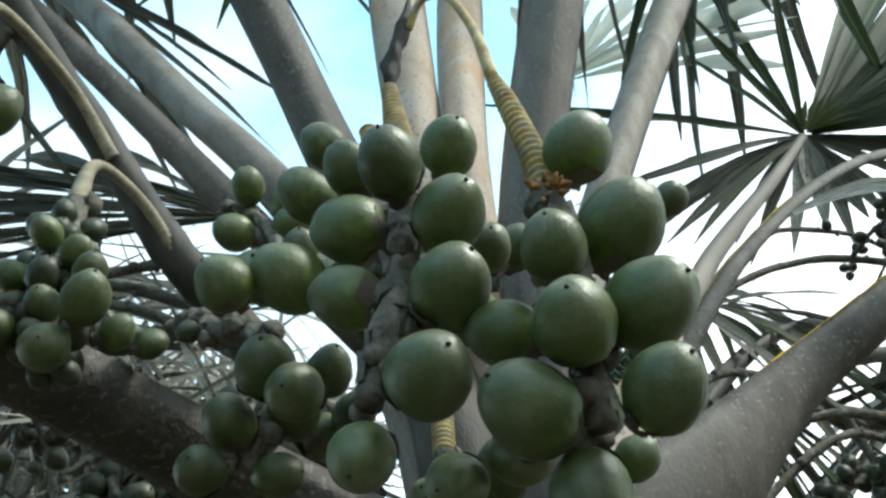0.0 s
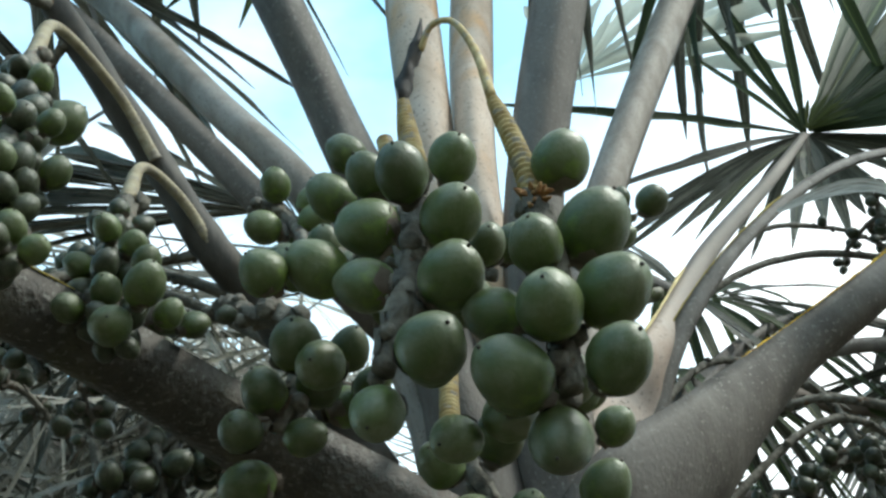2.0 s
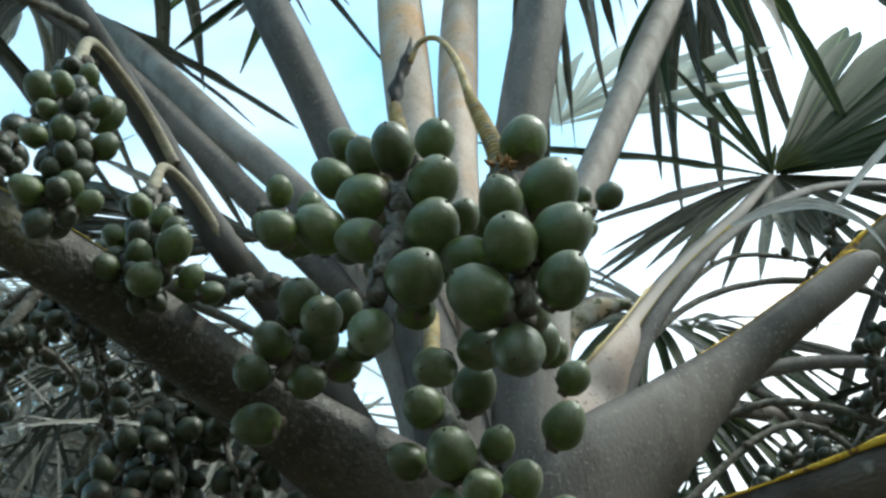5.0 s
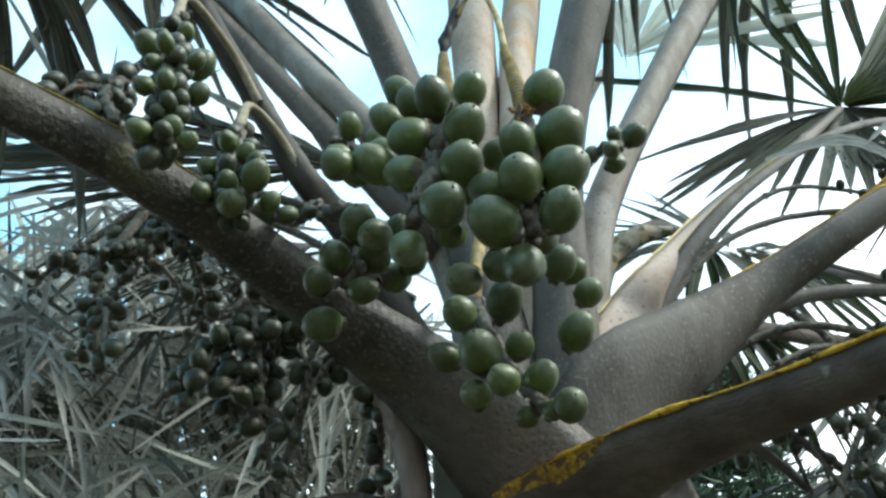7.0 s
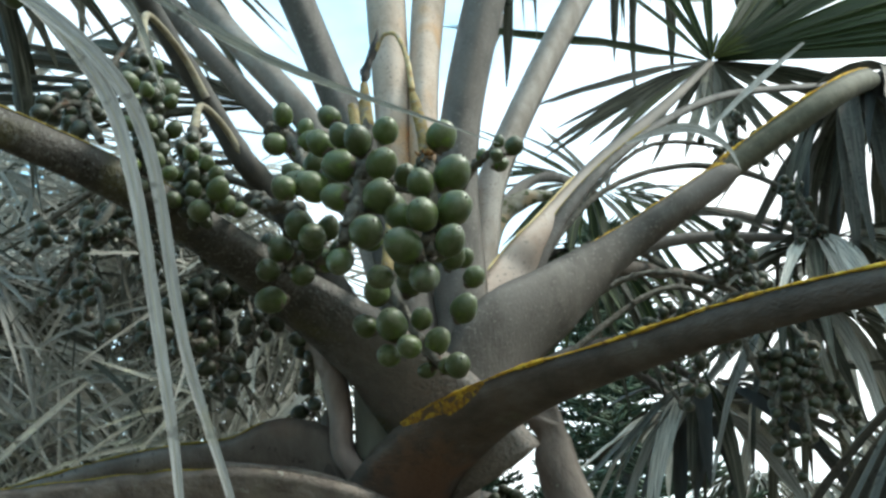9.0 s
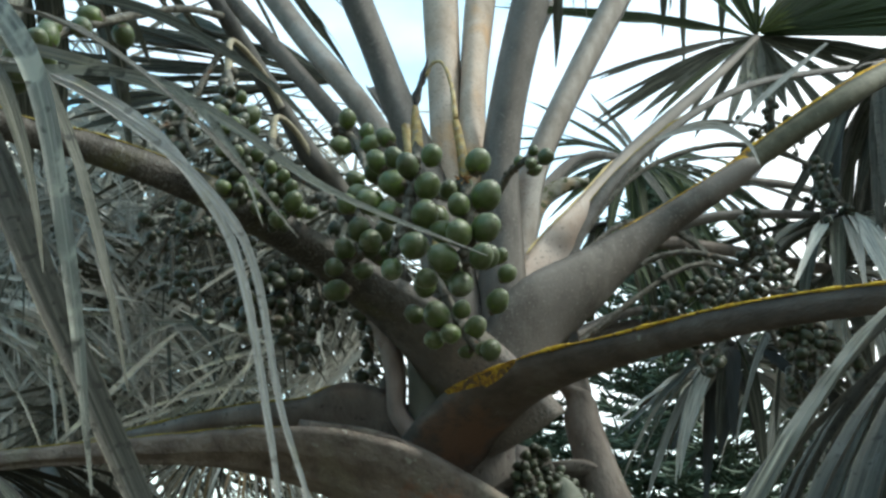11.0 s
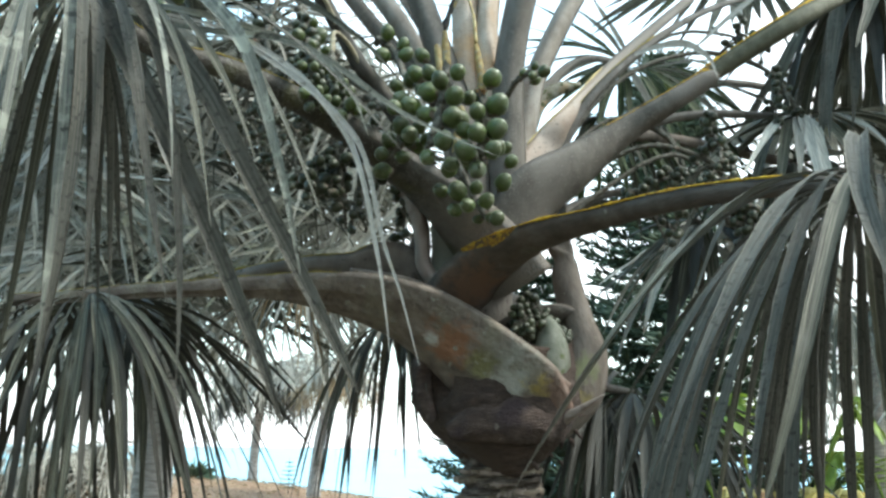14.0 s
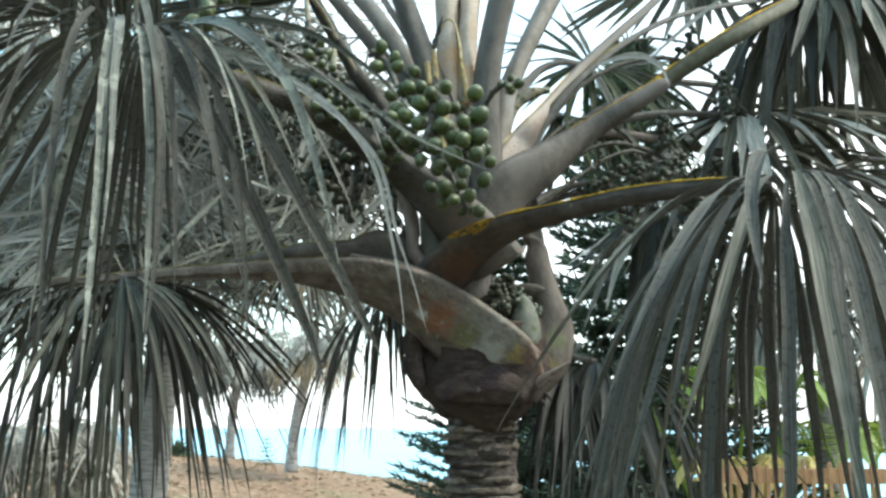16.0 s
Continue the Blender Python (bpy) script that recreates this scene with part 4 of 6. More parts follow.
rows = [(0.66, 1.135, 2.512, 0.045, 0.012), (0.87, 1.115, 2.655, 0.064, 0.020), (1.09, 1.11, 2.794, 0.064, 0.022), (1.328, 1.35, 2.993, 0.058, 0.02), (1.52, 1.75, 3.215, 0.05, 0.018)]
high_right = stalk(rows, GREENISH, "dark olive leaf stalk with a bright yellow rim", hollow=(-0.35, 0.75, 0.6), rims=((1, 0.02, 0.97, 0.0036, MARGIN, "bright yellow fuzzy rim"),))
rows = [(0.315, 1.10, 1.565, 0.10, 0.010), (0.30, 1.045, 1.59, 0.17, 0.012), (0.258, 1.005, 1.627, 0.235, 0.013), (0.187, 0.970, 1.682, 0.275, 0.014), (-0.020, 0.942, 1.832, 0.25, 0.015), (-0.215, 0.935, 1.905, 0.195, 0.018), (-0.45, 0.917, 1.935, 0.088, 0.024), (-0.706, 0.90, 1.930, 0.040, 0.020),
        (-1.12, 0.9, 1.901, 0.028, 0.014)]
low_left = stalk(rows, OLD_SHEATH, "old low leaf stalk, blotched with lichen and rust", rims=((0, 0.66, 1, 0.0016, MOSS_MARGIN, "mossy rim"),), rough=0.004, crease=0.16, ridges=0.0035, hollow=((0.05, 0.92, 0.35), (0.0, 0.4, 1)))
# the lower fold of the same old sheath, split along its length
rows = [(0.33, 1.02, 1.665, 0.10, 0.008), (0.23, 0.965, 1.745, 0.10, 0.008), (0.07, 0.930, 1.868, 0.075, 0.008), (-0.07, 0.922, 1.945, 0.050, 0.008), (-0.22, 0.92, 1.985, 0.02, 0.006)]
stalk(rows, OLD_SHEATH, "upper split flap of the old leaf sheath", rough=0.003, crease=0.1, hollow=(0.1, 0.9, 0.4))
rows = [(0.08, 1.09, 1.76, 0.22, 0.012), (-0.02, 1.075, 1.90, 0.22, 0.012), (-0.13, 1.065, 2.005, 0.19, 0.012), (-0.235, 1.065, 2.015, 0.110, 0.014), (-0.36, 1.08, 2.03, 0.062, 0.018), (-0.52, 1.12, 2.018, 0.048, 0.018), (-0.95, 1.35, 1.98, 0.04, 0.016)]
back_left = stalk(rows, BASE_BROWN, "dark brown leaf sheath arching away behind", hollow=((0.1, 0.95, 0.25), (0, 0.4, 1)), crease=0.15, rims=((0, 0.42, 1, 0.0022, MOSS_MARGIN, "mossy yellow rim"),))
rows = [(0.20, 1.10, 2.02, 0.16, 0.012), (0.262, 1.11, 2.25, 0.165, 0.012), (0.325, 1.14, 2.395, 0.120, 0.013), (0.395, 1.16, 2.51, 0.064, 0.016), (0.595, 1.42, 2.81, 0.044, 0.018), (0.93, 1.75, 3.21, 0.036, 0.016), (1.17, 1.97, 3.506, 0.022, 0.012)]
far_right = stalk(rows, PINK_BASE, "pale leaf stalk with a cream rim", hollow=((-0.5, 0.8, 0.3), (-0.3, 0.6, 0.7)), crease=0.15, rims=((1, 0.30, 0.62, 0.0042, CREAM_MARGIN, "cream rim"),))
rows = [(0.33, 1.17, 2.20, 0.06, 0.014), (0.385, 1.17, 2.45, 0.042, 0.016), (0.579, 1.209, 2.702, 0.024, 0.012), (0.903, 1.355, 2.955, 0.021, 0.010), (1.337, 1.607, 3.151, 0.020, 0.010), (1.667, 1.747, 3.271, 0.018, 0.010)]
far_low = stalk(rows, SHADED_PETIOLE, "thin grey leaf stalk arching away behind", hollow=(-0.3, 0.6, 0.7), rims=((1, 0.1, 0.5, 0.002, MOSS_MARGIN, "mossy rim"),))
stalk([(0.255, 1.17, 2.34, 0.055, 0.006), (0.272, 1.185, 2.47, 0.050, 0.006), (0.305, 1.19, 2.56, 0.046, 0.006), (0.365, 1.20, 2.61, 0.042, 0.005), (0.43, 1.21, 2.625, 0.02, 0.004)], LICHEN, "torn papery old sheath, white and olive", rough=0.006, crease=0.4, hollow=(-0.3, 0.9, 0.1))
rows = [(0.26, 1.05, 1.555, 0.10, 0.012), (0.318, 1.07, 1.61, 0.14, 0.012), (0.380, 1.085, 1.68, 0.165, 0.012), (0.405, 1.095, 1.77, 0.142, 0.012), (0.390, 1.11, 1.87, 0.102, 0.013), (0.368, 1.13, 1.965, 0.088, 0.015), (0.352, 1.16, 2.06, 0.085, 0.018), (0.355, 1.25, 2.17, 0.07, 0.02), (0.40, 1.40, 2.40, 0.05, 0.02), (0.66, 1.62, 2.60, 0.04, 0.02), (1.3, 1.95, 2.6, 0.04, 0.016)]
low_right = stalk(rows, MOSSY_BASE, "brown leaf stalk curving up behind, its base mottled with yellow moss", hollow=((0.1, 0.95, 0.2), (0, 0.4, 1)), crease=0.3, rough=0.004)
rows = [(0.035, 1.01, 1.85, 0.050, 0.022), (0.0, 1.005, 1.965, 0.045, 0.022), (-0.033, 1.0, 2.02, 0.043, 0.022), (-0.037, 1.0, 2.09, 0.045, 0.022), (-0.055, 1.0, 2.175, 0.050, 0.022), (-0.10, 1.02, 2.25, 0.045, 0.02), (-0.15, 1.07, 2.30, 0.03, 0.016)]
stalk(rows, PINK_GREY, "narrow bent pinkish stub among the leaf bases", hollow=(0.1, 1, 0.1))
stalk([(0.16, 1.19, 1.88, 0.24, 0.02), (0.23, 1.17, 1.90, 0.25, 0.02), (0.30, 1.17, 1.90, 0.22, 0.02), (0.37, 1.19, 1.88, 0.16, 0.015)], BASE_BROWN, "brown leaf base behind the young fruit cluster")
stalk([(0.035, 1.04, 1.80, 0.09, 0.012), (0.026, 1.03, 1.95, 0.080, 0.012), (0.022, 1.03, 2.06, 0.068, 0.012), (0.005, 1.035, 2.15, 0.040, 0.01), (-0.005, 1.04, 2.19, 0.015, 0.008)], GREY_GREEN, "flat grey-green closed leaf base in the heart of the crown", hollow=(0, 1, 0.1), crease=0.1)
stalk([(-0.03, 1.08, 1.80, 0.06, 0.02), (-0.055, 1.06, 1.97, 0.055, 0.02), (-0.062, 1.055, 2.06, 0.045, 0.02), (-0.058, 1.055, 2.11, 0.02, 0.012)], MID_PETIOLE, "small grey bud wedged between the leaf bases", hollow=(0, 1, 0.1))
for rows, m, text in (
        ([(0.295, 1.03, 1.66, 0.11, 0.02), (0.308, 1.02, 1.75, 0.115, 0.022), (0.309, 1.025, 1.82, 0.095, 0.02), (0.308, 1.03, 1.862, 0.06, 0.014), (0.307, 1.04, 1.88, 0.025, 0.008)], MOTTLED, "mottled grey-green bud between two leaf bases"),
        ([(0.34, 1.02, 1.60, 0.028, 0.005), (0.365, 1.0, 1.622, 0.024, 0.004), (0.40, 0.985, 1.644, 0.018, 0.004), (0.445, 0.975, 1.672, 0.006, 0.003)], PINK_GREY, "torn pinkish flap of an old leaf base")):
    stalk(rows, m, text, rough=0.006, crease=0.35, hollow=(0.05, 0.95, 0.2))

# ---- leaves ----
rng = random.Random(21)
fan(front_left, (-0.545, 0.0, 2.280), (-0.72, -0.5, 0.02), (0.05, 0.1, 1), 1.0, 72, 118, 1.9, (LEAF, WEATHERED_LEAF, LEAF, SILVER_LEAF, WEATHERED_LEAF), rng, costa=0.18, fuse=0.27, width=1.05, limp=0.5, rise=0.28)


def leaflet_through(parent, pts, width, mat, turn=(0.3, -0.9, 0.2)):
    """A long limp leaflet that hangs through the points given, folded along its rib."""
    rows = spline(pts, 6)
    q, t = tangents(rows)
    bm = bmesh.new()
    layer = bm.loops.layers.uv.verify()
    made = []
    for i in range(len(q)):
        f = i / (len(q) - 1)
        w = width * (min(1.0, 0.35 + 2.2 * f) if f < 0.3 else 1 - 0.93 * ((f - 0.3) / 0.7) ** 1.7)
        tt = t[i].cross(V(turn)).normalized()
        nn = tt.cross(t[i])
        tt = Matrix.Rotation(0.5 * math.sin(3.1 * f), 3, t[i]) @ tt
        made.append([bm.verts.new(q[i] + tt * w * s / 2 + nn * abs(s) * w * 0.22) for s in (-1, 0, 1)])
    for i in range(len(q) - 1):
        for k in range(2):
            f = bm.faces.new((made[i][k], made[i][k + 1], made[i + 1][k + 1], made[i + 1][k]))
            for lp, (a, b) in zip(f.loops, ((k, i), (k + 1, i), (k + 1, i + 1), (k, i + 1))):
                lp[layer].uv = (a * 0.5, b * 0.25)
    part("leaflet", bm, mat, parent)


near = (-0.545, 0.0, 2.280)
leaflet_through(front_left, [near, (-0.31, -0.10, 2.19), (-0.16, -0.16, 2.09), (-0.075, -0.19, 1.99), (-0.04, -0.20, 1.92), (-0.013, -0.20, 1.805), (0.0, -0.20, 1.735), (0.012, -0.20, 1.64)], 0.0096, WHITE_LEAF)
leaflet_through(front_left, [near, (-0.29, -0.115, 2.17), (-0.15, -0.17, 2.07), (-0.065, -0.20, 1.985), (-0.03, -0.20, 1.925), (-0.004, -0.20, 1.815), (0.024, -0.20, 1.734), (0.05, -0.20, 1.64)], 0.0088, WHITE_LEAF)
leaflet_through(front_left, [near, (-0.31, -0.14, 2.16), (-0.14, -0.17, 2.12), (-0.06, -0.18, 2.04), (-0.03, -0.18, 1.97)], 0.010, SILVER_LEAF)
leaflet_through(front_left, [near, (-0.36, -0.10, 2.27), (-0.20, -0.12, 2.24), (-0.06, -0.13, 2.15), (0.03, -0.13, 2.05)], 0.014, LEAF)
leaflet_through(front_left, [near, (-0.34, -0.20, 2.22), (-0.20, -0.28, 2.08), (-0.13, -0.31, 1.9), (-0.09, -0.32, 1.74)], 0.022, SILVER_LEAF)
leaflet_through(front_left, [near, (-0.325, -0.15, 2.185), (-0.125, -0.15, 2.115), (0.018, -0.15, 2.015), (0.158, -0.15, 1.948)], 0.012, PALE_LEAF)
leaflet_through(front_left, [near, (-0.42, -0.12, 2.22), (-0.288, -0.181, 2.062), (-0.204, -0.201, 1.922), (-0.076, -0.196, 1.69), (-0.03, -0.19, 1.60)], 0.034, WEATHERED_LEAF, (0.2, -0.8, 0.5))
leaflet_through(front_left, [near, (-0.46, -0.14, 2.20), (-0.35, -0.22, 2.03), (-0.27, -0.24, 1.89), (-0.16, -0.25, 1.66), (-0.12, -0.25, 1.56)], 0.036, WEATHERED_LEAF, (0.2, -0.8, 0.5))
fan(front_right, (0.81, 0.195, 2.0), (0.66, -0.5, 0.05), (0.0, 0, 1), 1.28, 88, 177, 2.2, (WEATHERED_LEAF, WEATHERED_LEAF, LEAF), rng, costa=0.10, fuse=0.42, width=0.66, fold=0.42, limp=0.5, rise=0.25)
# DARK_DRY leaflets here put the leaf's back-lit darkness into the colour
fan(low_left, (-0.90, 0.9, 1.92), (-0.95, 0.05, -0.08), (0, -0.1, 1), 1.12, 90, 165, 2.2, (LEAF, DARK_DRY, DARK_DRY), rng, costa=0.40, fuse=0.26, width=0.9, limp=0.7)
hub = V((1.17, 1.97, 3.506))
fan(far_right, hub, (0.96, -0.1, 0.24), (-0.25, -0.8, 0.45), 1.15, 20, 50, 0.10, (GREEN_LEAF,), rng, costa=0.03, fuse=0.74, limp=0.9, fold=0.32, width=1.2, calm=0.9)
# short strips added over the hub to paint its back-lit glow
fan(far_right, hub + V((0.0, -0.015, 0.004)), (0.75, -0.1, 0.6), (-0.25, -0.8, 0.45), 0.15, 11, 62, 0.05, (HUB_GLOW_LEAF,), rng, costa=0.01, fuse=0.55, limp=0.9, fold=0.3, width=1.0, calm=0.6)
for dx, dz, L, w, drp, m in ((-1, 0.20, 0.92, 0.030, 0.16, GREEN_LEAF), (-1, 0.10, 0.98, 0.034, 0.14, GREEN_LEAF), (-0.95, 0.36, 0.80, 0.028, 0.2, GREEN_LEAF), (-0.72, 0.7, 0.42, 0.03, 0.1, GREEN_LEAF),
                             (-0.42, 0.95, 0.55, 0.036, 0.1, GREEN_LEAF), (-0.2, 1.0, 0.62, 0.036, 0.1, GREEN_LEAF), (0.02, 1.0, 0.7, 0.04, 0.1, GREEN_LEAF), (-0.9, -0.16, 0.66, 0.035, 0.3, LEAF),
                             (-0.85, -0.28, 0.72, 0.04, 0.35, LEAF), (-0.82, -0.40, 0.60, 0.04, 0.3, LEAF), (-0.7, -0.55, 0.5, 0.035, 0.4, LEAF), (-0.22, -1, 0.36, 0.06, 0.2, PALE_LEAF), (-0.05, -1, 0.42, 0.06, 0.2, LEAF),
                             (0.12, -1, 0.34, 0.06, 0.2, LEAF), (-0.95, -0.05, 0.7, 0.03, 0.3, LEAF), (-0.95, -0.22, 0.62, 0.032, 0.3, LEAF), (-0.88, -0.33, 0.75, 0.03, 0.35, LEAF), (-0.8, -0.5, 0.62, 0.035, 0.3, GREEN_LEAF),
                             (-0.6, -0.7, 0.5, 0.035, 0.3, LEAF), (-0.42, -0.88, 0.45, 0.04, 0.2, PALE_LEAF), (0.35, -0.95, 0.5, 0.04, 0.3, LEAF), (0.55, -0.8, 0.6, 0.04, 0.3, LEAF), (1, -0.1, 0.9, 0.04, 0.3, LEAF), (1, -0.26, 0.8, 0.04, 0.3, LEAF), (0.9, -0.42, 0.7, 0.04, 0.3, LEAF), (0.75, -0.62, 0.6, 0.04, 0.3, LEAF)):
    bm = bmesh.new()
    d = V((dx, rng.uniform(-0.25, 0.1), dz)).normalized()
    strip(bm, hub, d, V((dz, 0.15, -dx)), L, w, drp, 0.35, 0.3, twist=rng.uniform(-0.5, 0.5), start=0.25)
    part("leaflet", bm, m, far_right)
leaflet_through(back_right, [(0.565, 1.03, 2.64), (0.637, 1.03, 2.664), (0.706, 1.03, 2.67), (0.753, 1.03, 2.645), (0.781, 1.03, 2.613), (0.796, 1.03, 2.564)], 0.022, GREY_DRY)
leaflet_through(back_right, [(0.991, 1.02, 2.875), (0.89, 1.02, 2.794), (0.819, 1.02, 2.733), (0.762, 1.02, 2.68), (0.732, 1.02, 2.653)], 0.018, GREY_DRY)
fan(high_right, (1.52, 1.75, 3.22), (0.75, -0.35, 0.1), (0, 0, 1), 1.15, 44, 168, 1.8, (LEAF, LEAF, DARK_DRY, WEATHERED_LEAF), rng, costa=0.2, fuse=0.30, limp=0.5)
fan(far_low, (1.667, 1.747, 3.271), (0.85, -0.2, 0.1), (0, 0, 1), 1.0, 34, 165, 1.5, (LEAF, LEAF, DARK_DRY), rng, costa=0.2, fuse=0.3, limp=0.6)
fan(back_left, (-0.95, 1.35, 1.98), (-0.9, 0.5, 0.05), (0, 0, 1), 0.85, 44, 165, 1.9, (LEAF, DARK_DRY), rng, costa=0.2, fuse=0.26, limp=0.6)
fan(low_right, (1.3, 1.95, 2.6), (0.8, 0.5, 0.0), (0, 0, 1), 1.05, 34, 165, 1.6, (LEAF, GREY_DRY), rng, costa=0.2, fuse=0.24, limp=0.6)
# crowded leaves and dead leaves behind the crown's two sides
for k in range(2):
    h = V((rng.uniform(0.75, 1.35), rng.uniform(1.7, 2.4), rng.uniform(2.1, 2.75)))
    o = V((0.27, 1.25, 2.1 + 0.2 * (h.z - 2.0)))
    m = (o + h) / 2 + V((0, 0, 0.12))
    st = stalk([(*o, 0.06, 0.02), (*m, 0.034, 0.016), (*h, 0.022, 0.012)], SHADED_PETIOLE, "thin dark leaf stalk at the back of the crown")
    fan(st, h, V((0.8, rng.uniform(-0.3, 0.5), rng.uniform(-0.3, 0.3))), (rng.uniform(-0.3, 0.3), -0.4, 1), rng.uniform(0.7, 1.0), 24, 165, rng.uniform(0.5, 1.9), (LEAF, DARK_DRY, GREY_DRY), rng,
        costa=0.12, fuse=0.24, width=0.85, limp=0.8)
fan(up_stalks["a"], (-0.95, 1.6, 4.05), (-0.6, 0.2, 0.4), (0.5, -0.5, 0.7), 1.25, 38, 172, 0.8, (LEAF,), rng, costa=0.2, fuse=0.30, limp=0.6)
fan(up_stalks["b"], (-0.52, 1.0, 4.0), (-0.6, -0.2, 0.5), (0.6, -0.4, 0.6), 1.25, 36, 172, 0.9, (LEAF,), rng, costa=0.2, fuse=0.30, limp=0.6)
fan(up_stalks["c"], (0.02, 1.22, 4.1), (-0.1, 0.6, 0.7), (0, -0.8, 0.5), 1.1, 34, 150, 1.0, (LEAF, GREEN_LEAF), rng, costa=0.2, fuse=0.4)
fan(up_stalks["d"], (0.26, 1.35, 4.1), (0.2, 0.5, 0.8), (-0.2, -0.8, 0.5), 1.0, 30, 120, 0.7, (PALE_LEAF, GREEN_LEAF), rng, costa=0.2, fuse=0.5)
fan(up_stalks["e"], (0.44, 0.98, 3.8), (0.5, 0.1, 0.8), (-0.6, 0.1, 0.6), 1.0, 30, 110, 0.8, (LEAF,), rng, costa=0.2, fuse=0.4)
fan(up_stalks["f"], (1.02, 1.66, 4.15), (0.6, 0.1, 0.3), (-0.3, -0.3, 0.9), 1.1, 18, 165, 2.4, (GREEN_LEAF, LEAF), rng, costa=0.2, fuse=0.16)
# leaves on the far side of the crown, seen between the stalks
for key, pts, axis, nrm, R, drp, fz, mm in (
        ("pleated grey-green leaf behind the fruit branch", [(0.1, 1.2, 2.4, 0.08, 0.03), (-0.03, 1.5, 2.85, 0.05, 0.022), (-0.22, 1.9, 3.32, 0.035, 0.016)], (-0.95, 0.1, 0.22), (0.15, -0.8, 0.6), 1.05, 0.2, 0.8, (LEAF,)),
        ("leaf behind the stalks, coloured pale as if back-lit", [(0.2, 1.25, 2.5, 0.08, 0.03), (0.30, 1.7, 3.2, 0.05, 0.022), (0.518, 2.200, 3.936, 0.035, 0.016)], (0.78, 0.1, 0.6), (-0.3, -0.85, 0.3), 0.72, 0.2, 0.66, (BACKLIT_LEAF,)),
        ("grey leaf reaching far behind the crown", [(0.25, 1.25, 2.3, 0.08, 0.03), (1.0, 2.0, 2.95, 0.05, 0.022), (1.9, 2.7, 3.1, 0.035, 0.016)], (0.8, 0.2, 0.0), (0, -0.3, 1), 1.15, 1.0, 0.26, (LEAF, GREY_DRY)),
        ("dark green leaf between the stalks", [(0.24, 1.22, 2.5, 0.06, 0.025), (0.45, 1.55, 2.85, 0.04, 0.02), (0.67, 1.9, 3.0, 0.03, 0.014)], (0.75, 0.3, 0.0), (0.1, -0.7, 0.6), 0.8, 0.9, 0.24, (GREEN_LEAF, LEAF)),
        ("dark leaf hanging close behind the stalks", [(0.22, 1.2, 2.2, 0.08, 0.03), (0.36, 1.45, 2.55, 0.05, 0.022), (0.55, 1.75, 2.72, 0.035, 0.016)], (0.75, 0.5, 0.05), (0, -0.3, 1), 0.62, 1.5, 0.28, (LEAF, GREEN_LEAF)),
        ("grey leaf spread behind the stalks", [(0.25, 1.2, 2.3, 0.08, 0.03), (0.75, 1.5, 2.62, 0.05, 0.022), (1.25, 1.7, 2.70, 0.035, 0.016)], (0.8, 0.1, 0.05), (0, -0.2, 1), 0.95, 1.2, 0.25, (LEAF, GREY_DRY)),
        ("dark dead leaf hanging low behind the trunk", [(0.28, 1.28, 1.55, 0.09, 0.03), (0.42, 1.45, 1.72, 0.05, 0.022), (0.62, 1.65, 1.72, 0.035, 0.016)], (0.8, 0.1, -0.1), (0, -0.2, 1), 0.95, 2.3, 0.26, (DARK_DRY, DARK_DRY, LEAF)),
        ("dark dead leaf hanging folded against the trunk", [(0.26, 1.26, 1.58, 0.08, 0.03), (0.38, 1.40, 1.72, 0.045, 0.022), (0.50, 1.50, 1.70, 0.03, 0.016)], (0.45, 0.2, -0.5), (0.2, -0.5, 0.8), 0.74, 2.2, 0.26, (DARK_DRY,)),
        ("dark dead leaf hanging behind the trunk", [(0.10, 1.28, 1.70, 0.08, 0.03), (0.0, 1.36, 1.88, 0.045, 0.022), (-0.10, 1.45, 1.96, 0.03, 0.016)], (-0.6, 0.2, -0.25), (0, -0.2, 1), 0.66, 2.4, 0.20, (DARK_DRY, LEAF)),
        ("brown dead leaf hanging under the low stalk", [(0.02, 1.25, 1.80, 0.07, 0.025), (-0.22, 1.36, 1.99, 0.04, 0.02), (-0.44, 1.42, 2.03, 0.026, 0.014)], (-0.7, 0.2, -0.1), (0, -0.2, 1), 0.40, 1.9, 0.18, (GREY_DRY, DRY_LEAF, DARK_DRY)),
        ("high leaf whose tips hang over the crown", [(0.0, 1.05, 2.5, 0.08, 0.03), (-0.6, 0.95, 3.2, 0.05, 0.022), (-1.05, 0.9, 3.45, 0.035, 0.016)], (-0.8, -0.1, 0.2), (0.2, -0.2, 1), 1.15, 1.9, 0.4, (LEAF,))):
    st = stalk([(*p[:3], p[3] * 0.75, p[4] * 0.8) for p in pts], SHADED_PETIOLE, key)
    fan(st, pts[-1][:3], axis, nrm, R, *((16, 58) if mm[0] is BACKLIT_LEAF else (22, 42) if fz == 0.8 else (58, 165) if "dead" in key else (36, 160)), drp, mm, rng, costa=0.16, fuse=fz, limp=0.75)

# ---- fruit ----
first = [
    (-0.011, 0.564, 2.432, 0.0161), (0.010, 0.512, 2.367, 0.0175), (0.037, 0.459, 2.326, 0.0200), (0.076, 0.483, 2.355, 0.0187), (-0.024, 0.560, 2.384, 0.0186),
    (0.008, 0.521, 2.323, 0.0237), (0.070, 0.468, 2.293, 0.0206), (-0.031, 0.516, 2.288, 0.0211), (-0.068, 0.502, 2.280, 0.0170), (0.005, 0.502, 2.262, 0.0200),
    (0.065, 0.464, 2.241, 0.0222), (0.049, 0.444, 2.181, 0.0224), (0.011, 0.471, 2.151, 0.0175), (0.047, 0.560, 2.225, 0.0189),
]
